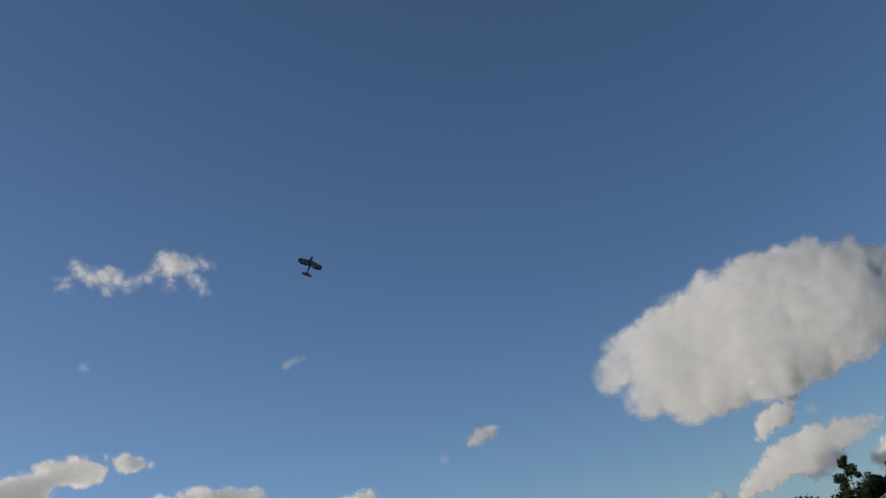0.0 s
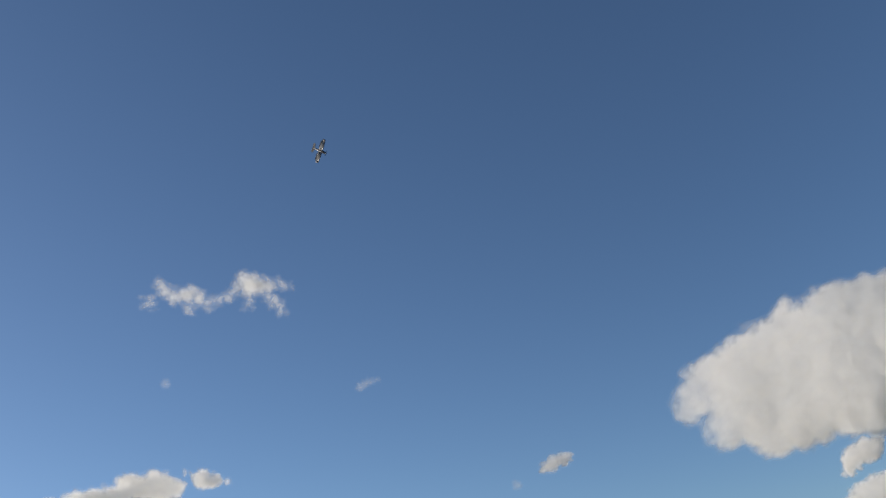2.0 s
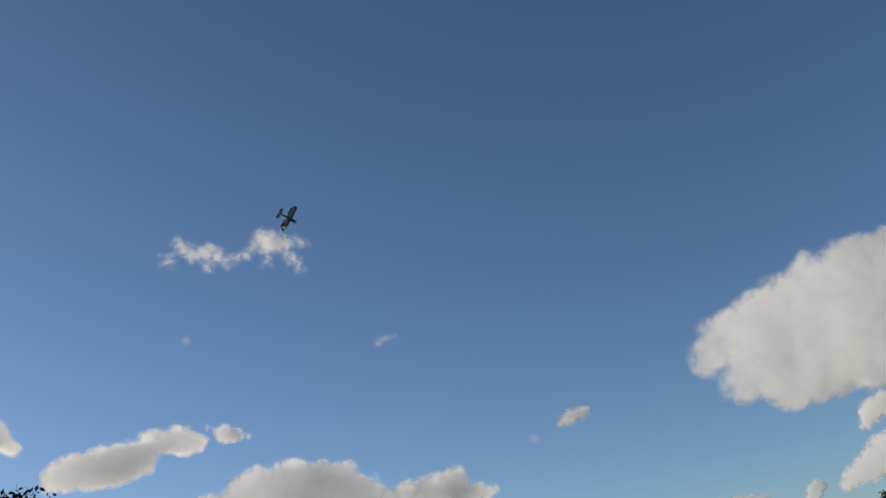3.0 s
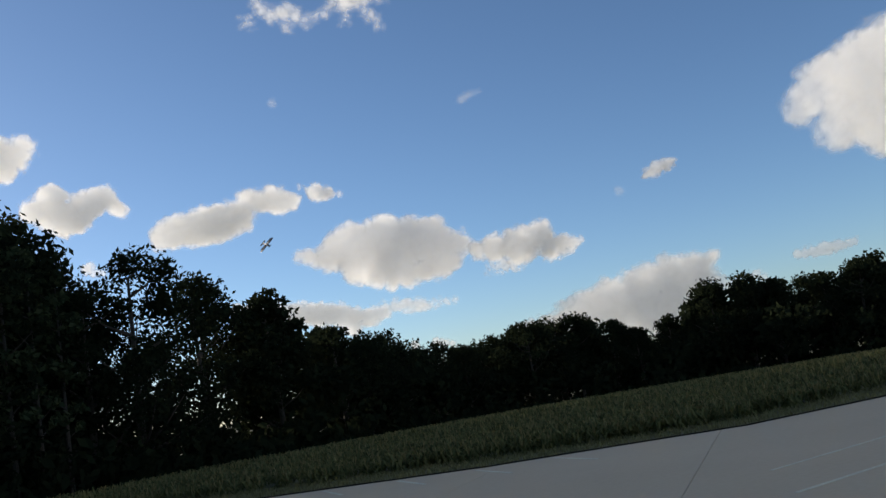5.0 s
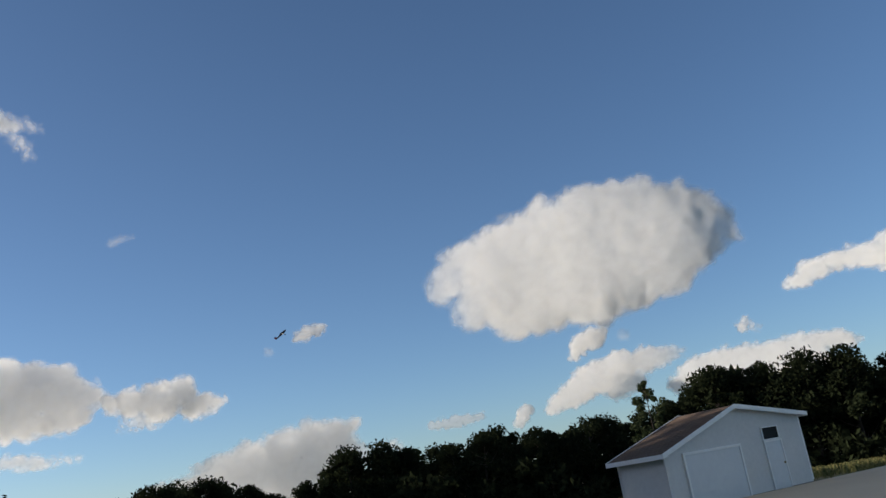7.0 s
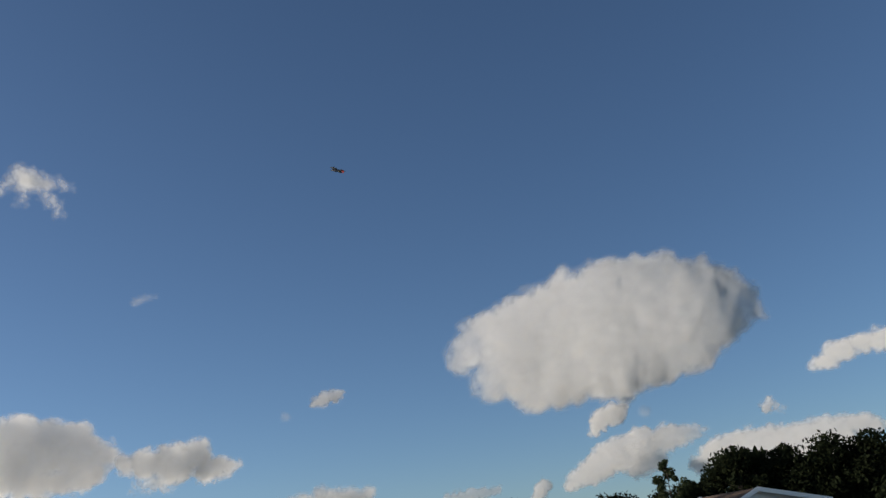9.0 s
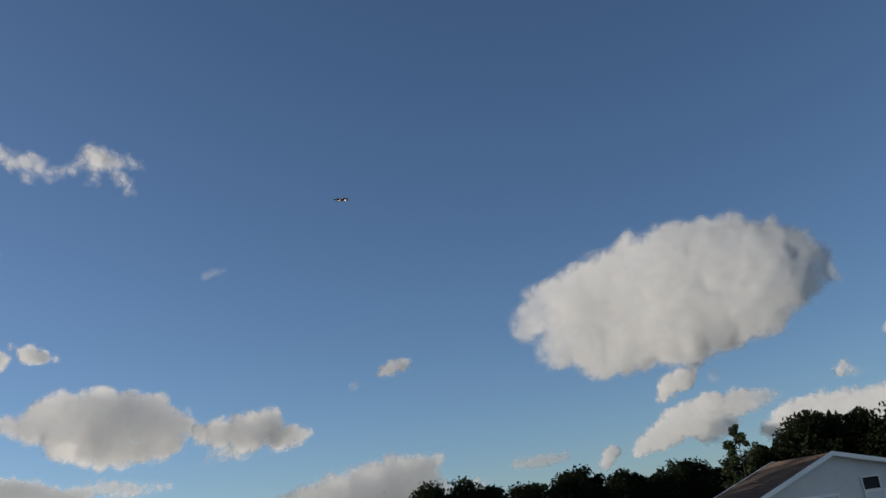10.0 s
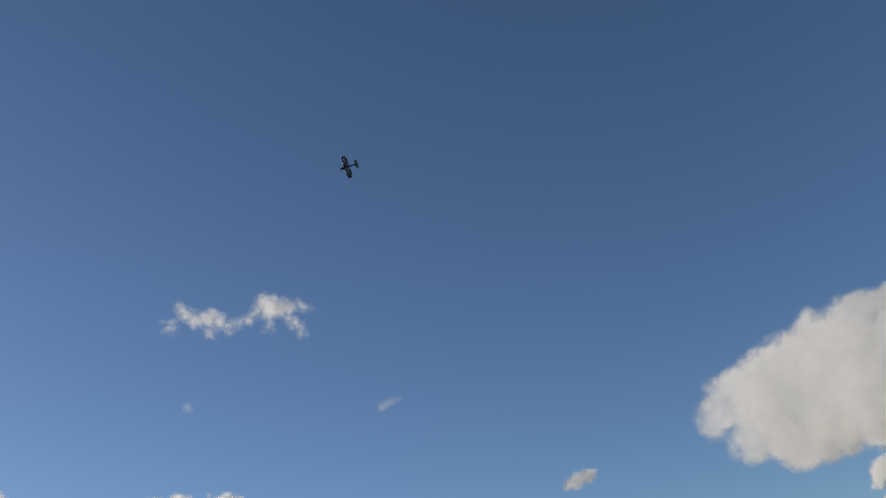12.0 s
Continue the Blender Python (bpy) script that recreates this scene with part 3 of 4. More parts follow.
def cloud(seed, puffs, ragged, label, thick=1.0, depth=0.8, near=1.0, rim=0.4, cells=16000):
    """A cumulus body out of round puffs (azimuth, height, radius in degrees, density): smaller heads grow on the big puffs,
    the front bulges, the back is flatter, and it thins to nothing at the rim. near: its share of the usual distance."""
    puffs = np.array([p if len(p) == 4 else (*p, 1.0) for p in puffs], float)
    ca, ce = puffs[:, 0].mean(), puffs[:, 1].mean()
    far = near * min(4300.0, 780.0 / math.sin(radians(max(ce, 4.0))))
    deg = far * math.pi / 180
    pu, pv, pr, pd = (puffs[:, 0] - ca) * np.cos(np.radians(puffs[:, 1])), puffs[:, 1] - ce, puffs[:, 2], puffs[:, 3]
    big = pr.max()
    margin = 0.25 + 0.35 * big
    u0, u1, v0, v1 = (pu - pr).min() - margin, (pu + pr).max() + margin, (pv - pr).min() - margin, (pv + pr).max() + margin
    step = max(0.045, math.sqrt((u1 - u0) * (v1 - v0) / cells))
    U, V = np.meshgrid(np.arange(u0, u1, step), np.arange(v0, v1, step))
    warp = ragged * (0.02 + 0.14 * pr.mean())
    scale = 0.75 / max(0.35, pr.mean())
    Us = U + warp * fbm(U, V, seed + 1, 5, scale)
    Vs = V + warp * fbm(U, V, seed + 2, 5, scale)
    # how deep inside the outline each place lies, and how dense the vapour is there
    join = 0.16 * pr.mean()
    inside, weight, dense = np.full_like(U, -90.0), np.full_like(U, 1e-9), np.zeros_like(U)
    for a, b, r, d in zip(pu, pv, pr, pd):
        s = r - np.sqrt((Us - a) ** 2 + (Vs - b) ** 2)
        inside = np.logaddexp(inside, s / join)
        w = np.exp(np.clip(s / (0.35 * r), -8, 4))
        weight += w
        dense += w * d
    dense /= weight
    inside = inside * join - 0.5 * join
    fine = fbm(U, V, seed + 3, 5, 0.8 / max(0.3, pr.mean() ** 0.6), True)
    soft = rim * (0.35 + 0.35 * min(2.0, big))
    e = np.clip((inside + 0.6 * soft + 0.9 * soft * ragged * fine) / (1.5 * soft), 0, 1)
    alpha = e * e * (3 - 2 * e) * np.clip(dense + 0.8 * (1.1 - dense) * fine, 0, 1) * min(1.0, thick)
    # rounded heads, three sizes, each on the one before
    rng = np.random.default_rng(seed + 9)
    heads = [(a, b, 0.0, r * 1.08) for a, b, r in zip(pu, pv, pr)]
    for share, count in ((0.46, 9), (0.42, 4)):
        for a, b, c, r in list(heads[-400:]):
            for k in range(count):
                t, q = rng.random() * 2 * math.pi, math.sqrt(rng.random()) * 0.92
                rr = r * share * rng.uniform(0.7, 1.2)
                if rr > 1.5 * step:
                    heads.append((a + r * q * math.cos(t), b + r * q * math.sin(t), c + r * math.sqrt(1 - q * q) - 0.62 * rr, rr))
    body = np.zeros_like(U)
    for a, b, c, r in heads:
        s = r * r - (Us - a) ** 2 - (Vs - b) ** 2
        body = np.maximum(body, np.where(s > 0, c + np.sqrt(np.clip(s, 0, None)), 0))
    dome = blurred(body, int(0.30 * big / step) + 1)
    heads_only = blurred(body, int(0.03 * big / step) + 1) - blurred(body, int(0.14 * big / step) + 2)
    front = 0.8 * depth * (dome + HEADS * heads_only + 0.02 * big * fine * np.clip(inside / (0.3 * big), 0, 1))
    # sheets are turned to catch the sun: from behind at left, in front at right
    lean = -0.40 if ca < 7 else 0.60
    slant = lean * U - 0.25 * V
    rows, cols = U.shape
    right = Vector((math.cos(radians(ca)), -math.sin(radians(ca)), 0))
    way = Vector((math.sin(radians(ca)) * math.cos(radians(ce)), math.cos(radians(ca)) * math.cos(radians(ce)), math.sin(radians(ce))))
    up = right.cross(way)
    verts, dn = [], []
    for w, share in ((front + slant, 1.0), (slant - 0.3 * dome - 0.03, 0.12 + 0.75 * (dome / dome.max()) ** 1.6)):
        base = np.array(way) + np.tan(np.radians(U))[..., None] * np.array(right) + np.tan(np.radians(V))[..., None] * np.array(up)
        P = base * (far * (1 - np.radians(w)))[..., None]
        verts.append(P.reshape(-1, 3))
        dn.append((alpha * share).ravel())
    keep = alpha > 0.012
    faces = []
    quad = keep[:-1, :-1] | keep[1:, :-1] | keep[:-1, 1:] | keep[1:, 1:]
    r, c = np.nonzero(quad)
    a = r * cols + c
    n = rows * cols
    q1 = np.stack([a, a + 1, a + cols + 1, a + cols], 1)
    all_faces = np.concatenate([q1, (q1 + n)[:, ::-1]])
    all_verts = np.concatenate(verts) + np.array([0, 0, 2.0])
    used, inverse = np.unique(all_faces, return_inverse=True)
    me = bpy.data.meshes.new("cloud")
    me.from_pydata(all_verts[used].tolist(), [], inverse.reshape(-1, 4).tolist())
    at = me.attributes.new("vapour", "FLOAT", "POINT")
    at.data.foreach_set("value", np.concatenate(dn)[used].astype(np.float32))
    me.materials.append(VAPOUR)
    for p in me.polygons:
        p.use_smooth = True
    me.update()
    ob = new("cloud", me)
    return tagged(ob, label, "cloud", group="clouds in the sky")


def build_clouds():
    cloud(4, [(-20.36, 25.33, 0.24), (-20.13, 25.03, 0.33), (-19.91, 24.72, 0.42), (-19.38, 24.39, 0.45), (-18.89, 24.43, 0.47), (-18.41, 24.47, 0.49), (-17.83, 24.16, 0.49), (-17.34, 23.82, 0.35, 0.7), (-17.11, 23.87, 0.32, 0.7), (-16.87, 23.91, 0.28, 0.7), (-16.65, 23.95, 0.26, 0.75), (-16.43, 24.00, 0.25, 0.8), (-16.07, 24.06, 0.25, 0.8), (-15.88, 24.16, 0.26, 0.8), (-15.69, 24.26, 0.28, 0.8), (-15.47, 24.43, 0.32, 0.85), (-15.25, 24.60, 0.35, 0.9), (-14.82, 25.04, 0.53), (-14.37, 24.70, 0.74), (-13.72, 24.61, 0.60), (-13.26, 24.61, 0.46, 0.75), (-12.81, 24.60, 0.32, 0.5), (-12.56, 24.56, 0.28, 0.53), (-12.31, 24.53, 0.25, 0.55), (-12.06, 24.49, 0.21, 0.57), (-11.82, 24.45, 0.18, 0.6), (-13.22, 23.83, 0.35, 0.7), (-12.93, 23.58, 0.34, 0.7), (-12.65, 23.32, 0.32, 0.7), (-12.55, 23.11, 0.28, 0.6), (-12.45, 22.90, 0.25, 0.5), (-14.67, 23.57, 0.35, 0.4), (-21.01, 24.13, 0.45, 0.4), (-18.40, 23.69, 0.42, 0.5)],
          0.60, "two ragged white cloud puffs joined by a thin neck", 0.80, 0.70, 1.00, 0.85)
    cloud(14, [(11.88, 12.41, 0.92, 0.75), (12.46, 12.85, 1.03, 0.72), (13.06, 13.30, 1.13, 0.7), (14.23, 13.65, 1.77), (15.83, 12.30, 2.75), (16.80, 13.57, 2.40), (19.08, 13.88, 2.89), (18.60, 11.46, 2.98), (22.02, 13.85, 3.32), (21.46, 11.28, 3.20), (24.71, 14.19, 2.97), (24.02, 11.49, 2.82), (25.62, 12.61, 2.67), (27.22, 13.72, 2.52), (26.37, 11.71, 2.45), (27.70, 12.74, 2.06), (29.03, 13.76, 1.68), (28.08, 12.22, 1.62), (29.01, 12.62, 1.21, 0.85), (29.95, 13.02, 0.80, 0.7), (30.33, 12.64, 0.73, 0.75), (30.72, 12.27, 0.66, 0.8), (16.22, 10.45, 1.75), (18.51, 10.13, 1.81), (17.19, 10.45, 1.68, 0.97), (15.85, 10.78, 1.55, 0.93), (14.51, 11.10, 1.41, 0.9), (13.70, 10.84, 1.09, 0.68), (12.89, 10.58, 0.77, 0.45)],
          1.00, "large white cumulus cloud with a grey shaded underside", 1.00, 1.05, 1.00, 0.45)
    cloud(24, [(19.59, 6.78, 0.41), (20.10, 7.38, 0.75), (21.04, 7.63, 0.79), (21.75, 7.99, 0.41)],
          1.00, "small ragged white cloud", 0.95, 0.70, 1.00, 0.35)
    cloud(34, [(22.94, 7.49, 0.41)],
          0.80, "faint wisp of thin white cloud", 0.15, 0.40, 0.80, 0.50)
    cloud(44, [(17.65, 3.95, 0.47), (18.12, 4.13, 0.61), (18.59, 4.31, 0.74), (19.17, 4.55, 0.85), (19.74, 4.79, 0.95), (20.85, 5.11, 1.08), (19.88, 5.45, 0.61), (20.70, 5.48, 0.79), (21.52, 5.51, 0.97), (22.33, 5.53, 1.15), (23.75, 5.69, 0.94), (24.45, 5.75, 0.77, 0.9), (25.15, 5.81, 0.60, 0.8), (25.58, 5.84, 0.47, 0.7), (26.01, 5.88, 0.33, 0.6), (21.71, 4.28, 0.74), (22.43, 4.41, 0.70, 0.9), (23.14, 4.54, 0.67, 0.8)],
          1.00, "white cumulus cloud with a soft grey base", 1.00, 0.70, 0.68, 0.35)
    cloud(54, [(25.39, 3.97, 0.66), (26.13, 4.25, 0.82), (26.87, 4.54, 0.98), (27.73, 4.66, 0.94), (28.59, 4.78, 0.91), (29.40, 4.73, 0.89), (30.20, 4.67, 0.86), (31.03, 4.74, 0.83), (31.85, 4.81, 0.79), (32.65, 4.81, 0.77), (33.44, 4.82, 0.75), (34.22, 4.84, 0.68), (35.00, 4.85, 0.61), (35.38, 4.69, 0.44), (35.77, 4.53, 0.27), (28.57, 3.39, 1.12), (29.89, 3.47, 1.19), (31.20, 3.56, 1.26), (32.29, 3.51, 1.25), (33.38, 3.46, 1.24)],
          1.00, "long low bank of white and grey cloud", 1.00, 0.70, 0.62, 0.35)
    cloud(64, [(29.87, 6.55, 0.42), (30.05, 6.88, 0.26), (30.27, 6.69, 0.27, 0.78), (30.48, 6.50, 0.28, 0.57), (30.69, 6.31, 0.29, 0.35)],
          1.10, "small ragged white cloud", 0.75, 0.60, 1.00, 0.40)
    cloud(74, [(32.81, 8.39, 0.29), (33.33, 8.52, 0.45), (33.85, 8.65, 0.60), (34.39, 8.83, 0.66), (34.91, 9.01, 0.72), (35.89, 9.11, 0.72), (36.81, 9.05, 0.74), (37.42, 9.02, 0.80), (38.03, 8.98, 0.85), (38.78, 8.95, 1.03), (39.52, 8.92, 1.20), (38.95, 9.27, 0.85, 0.85), (38.37, 9.62, 0.49, 0.7), (39.25, 9.37, 0.77, 0.8), (40.12, 9.11, 1.05, 0.9), (40.98, 8.86, 1.32)],
          1.00, "white cumulus cloud with a soft grey base", 1.00, 0.70, 0.48, 0.35)
    cloud(84, [(15.86, 3.74, 0.51), (16.17, 4.06, 0.41), (15.91, 3.81, 0.38), (15.66, 3.56, 0.36), (15.40, 3.31, 0.34)],
          1.00, "small ragged white cloud", 0.80, 0.70, 0.55, 0.35)
    cloud(94, [(10.14, 4.08, 0.34), (10.58, 4.08, 0.37), (11.02, 4.07, 0.41), (11.43, 4.08, 0.41), (11.84, 4.08, 0.41), (12.24, 4.08, 0.41), (12.60, 4.10, 0.36), (12.95, 4.11, 0.32), (13.30, 4.12, 0.27)],
          1.00, "faint wisp of thin white cloud", 0.50, 0.50, 0.60, 0.40)
    cloud(104, [(-6.99, 2.75, 0.49), (-6.47, 2.64, 0.60), (-5.96, 2.53, 0.70), (-5.22, 2.63, 0.79), (-4.48, 2.73, 0.88), (-3.71, 2.96, 1.02), (-2.94, 3.20, 1.17), (-1.99, 3.39, 1.29), (-1.04, 3.59, 1.42), (0.87, 3.98, 1.49), (2.73, 4.16, 1.42), (3.59, 4.37, 1.17), (4.46, 4.58, 0.92), (5.37, 4.93, 0.49), (4.64, 4.28, 0.80), (3.92, 3.63, 1.11), (3.19, 2.98, 1.41), (4.30, 3.10, 1.15, 0.85), (5.42, 3.21, 0.88, 0.7), (-0.58, 2.34, 1.41), (0.50, 2.29, 1.41), (1.58, 2.24, 1.41), (6.83, 3.08, 0.63, 0.35), (7.30, 3.07, 0.56, 0.32), (7.78, 3.06, 0.49, 0.28), (8.25, 3.05, 0.42, 0.25)],
          0.90, "long low bank of white and grey cloud", 1.00, 0.60, 0.38, 0.45)
    cloud(114, [(-20.02, 9.59, 0.44, 0.8), (-19.60, 9.50, 0.56, 0.9), (-19.17, 9.40, 0.68), (-18.13, 9.24, 0.96), (-17.37, 9.68, 1.14), (-16.59, 10.12, 1.32), (-16.10, 8.59, 1.59), (-14.50, 9.72, 1.74), (-14.04, 8.08, 1.49), (-12.73, 9.51, 1.60), (-11.31, 9.38, 1.40), (-11.17, 8.13, 1.49), (-9.78, 8.87, 0.91), (-15.20, 7.48, 0.76), (-14.26, 7.46, 0.80), (-13.31, 7.44, 0.85), (-12.36, 7.42, 0.90)],
          1.00, "large white cumulus cloud with a grey shaded underside", 1.00, 0.85, 1.00, 0.38)
    cloud(124, [(-8.73, 8.12, 0.69), (-7.60, 8.03, 1.04), (-5.99, 7.98, 1.31), (-4.65, 8.43, 0.97), (-4.14, 7.46, 0.89), (-3.60, 7.50, 0.72), (-3.06, 7.54, 0.55), (-2.70, 7.55, 0.41, 0.85), (-2.34, 7.57, 0.27, 0.7), (-6.35, 7.10, 0.55), (-6.82, 7.01, 0.50, 0.85), (-7.28, 6.91, 0.45, 0.7), (-7.75, 6.81, 0.40, 0.55), (-8.21, 6.71, 0.34, 0.4)],
          1.00, "white cumulus cloud with a soft grey base", 1.00, 0.75, 0.70, 0.38)
    cloud(134, [(-28.17, 11.77, 0.72), (-27.50, 11.95, 0.92), (-26.81, 12.12, 1.13), (-25.97, 12.19, 1.20), (-25.11, 12.26, 1.27), (-24.24, 12.41, 1.22), (-23.36, 12.56, 1.15), (-22.40, 13.37, 0.92), (-21.17, 13.32, 0.93), (-20.57, 13.15, 0.81), (-19.97, 12.99, 0.69)],
          1.00, "white cumulus cloud with a soft grey base", 1.00, 0.80, 0.48, 0.38)
    cloud(144, [(-18.30, 13.39, 0.63), (-17.60, 13.22, 0.52), (-19.21, 13.87, 0.21, 0.4), (-16.83, 13.04, 0.28, 0.5)],
          1.00, "small ragged white cloud", 0.90, 0.70, 1.00, 0.40)
    cloud(154, [(-34.13, 14.65, 1.00), (-35.20, 14.08, 0.77), (-34.22, 13.76, 0.92), (-33.24, 13.44, 1.07), (-32.51, 13.86, 1.03), (-31.77, 14.29, 0.99), (-30.86, 14.45, 0.71), (-30.28, 13.83, 0.62), (-33.57, 12.82, 0.50)],
          1.00, "white cumulus cloud with a soft grey base", 1.00, 0.80, 0.90, 0.35)
    cloud(164, [(-37.15, 17.56, 1.15), (-36.08, 17.45, 0.83), (-35.50, 17.65, 0.68), (-34.92, 17.85, 0.53), (-35.47, 17.42, 0.66), (-36.02, 17.00, 0.79), (-36.55, 16.57, 0.92), (-37.45, 16.94, 1.13), (-38.35, 17.29, 1.35), (-37.83, 16.71, 1.01, 0.85), (-37.31, 16.13, 0.67, 0.7)],
          1.00, "white cumulus cloud with a soft grey base", 1.00, 0.80, 0.95, 0.40)
    cloud(174, [(2.53, 10.69, 0.31), (2.88, 10.79, 0.40), (3.22, 10.88, 0.48), (3.84, 11.01, 0.45), (4.23, 11.06, 0.28)],
          0.90, "small ragged white cloud", 0.85, 0.60, 0.85, 0.40)
    cloud(184, [(0.76, 10.06, 0.34)],
          0.60, "faint wisp of thin white cloud", 0.15, 0.40, 1.00, 0.50)
    cloud(194, [(-8.03, 17.59, 0.29), (-7.78, 17.68, 0.28), (-7.53, 17.77, 0.26), (-7.28, 17.81, 0.24, 0.87), (-7.03, 17.85, 0.22, 0.73), (-6.79, 17.89, 0.20, 0.6)],
          0.80, "faint wisp of thin white cloud", 0.17, 0.40, 1.00, 0.50)
    cloud(204, [(-20.22, 19.17, 0.31)],
          0.60, "faint wisp of thin white cloud", 0.12, 0.40, 1.00, 0.50)
    cloud(214, [(42.68, 23.26, 0.30)],
          0.60, "faint wisp of thin white cloud", 0.15, 0.40, 1.00, 0.50)
    cloud(224, [(-24.25, 6.83, 0.46), (-23.71, 6.73, 0.55), (-23.16, 6.62, 0.64), (-22.61, 6.52, 0.73), (-21.95, 6.34, 0.78), (-21.29, 6.15, 0.83), (-20.62, 6.05, 0.84), (-19.95, 5.95, 0.84), (-19.27, 5.82, 0.83), (-18.60, 5.69, 0.82), (-17.93, 5.56, 0.81), (-17.09, 5.34, 0.74), (-16.25, 5.12, 0.68), (-15.65, 5.27, 0.61, 0.93), (-15.04, 5.42, 0.54, 0.87), (-14.44, 5.57, 0.48, 0.8), (-13.98, 5.52, 0.48, 0.8), (-13.51, 5.46, 0.48, 0.8), (-13.05, 5.41, 0.48, 0.8), (-12.59, 5.39, 0.42, 0.73), (-12.12, 5.37, 0.36, 0.67), (-11.65, 5.34, 0.31, 0.6), (-11.39, 5.34, 0.28, 0.57), (-11.13, 5.34, 0.26, 0.55), (-10.86, 5.34, 0.23, 0.53), (-10.60, 5.33, 0.20, 0.5), (-17.35, 4.70, 0.67)],
          0.90, "long low bank of white and grey cloud", 0.90, 0.60, 0.30, 0.45)
    cloud(234, [(-12.24, 2.91, 0.34), (-11.91, 2.82, 0.33, 0.9), (-11.58, 2.73, 0.32, 0.8), (-11.25, 2.64, 0.31, 0.7), (-13.60, 2.98, 0.34)],
          0.90, "long low bank of white and grey cloud", 0.60, 0.60, 0.27, 0.45)
    cloud(244, [(-32.57, 10.46, 0.41), (-32.26, 10.34, 0.36, 0.87), (-31.96, 10.22, 0.30, 0.73), (-31.65, 10.09, 0.25, 0.6), (-34.34, 7.50, 0.66), (-35.08, 7.44, 0.69), (-35.81, 7.38, 0.71)],
          1.00, "small ragged white cloud", 0.85, 0.60, 0.50, 0.40)


def build_fill_clouds():
    """Unseen cumulus added behind and overhead, to brighten and whiten the light on the ground."""
    rng = random.Random(21)
    for k in range(20):
        az = 62 + k * 11.5 + rng.uniform(-4, 4)
        el = (18, 34, 52)[k % 3] + rng.uniform(-4, 4)
        if az > 215:
            el = max(el, 40.0)
        wide = rng.uniform(5.0, 7.5)
        puffs = []
        for i in range(7):
            puffs.append((az + (i - 3) * wide * 0.5 / math.cos(radians(el)), el + rng.uniform(-0.3, 0.3) * wide, wide * rng.uniform(0.5, 0.8)))
        cloud(400 + 10 * k, puffs, 0.9, "unseen white cumulus cloud added to brighten the ground", 1.0, 0.8, 1.0, 0.4, 2500)


# ---- the model aeroplane ----
def wing_section(x, y_mid, z, chord, thick):
    """An aerofoil ring at x; nose towards +y."""
    ring = []
    for s, t in ((0.5, 0.0), (0.42, 0.42), (0.25, 0.5), (-0.1, 0.36), (-0.5, 0.04), (-0.5, -0.04), (-0.1, -0.22), (0.25, -0.32), (0.42, -0.25)):
        ring.append((x, y_mid + s * chord, z + t * thick))
    return ring


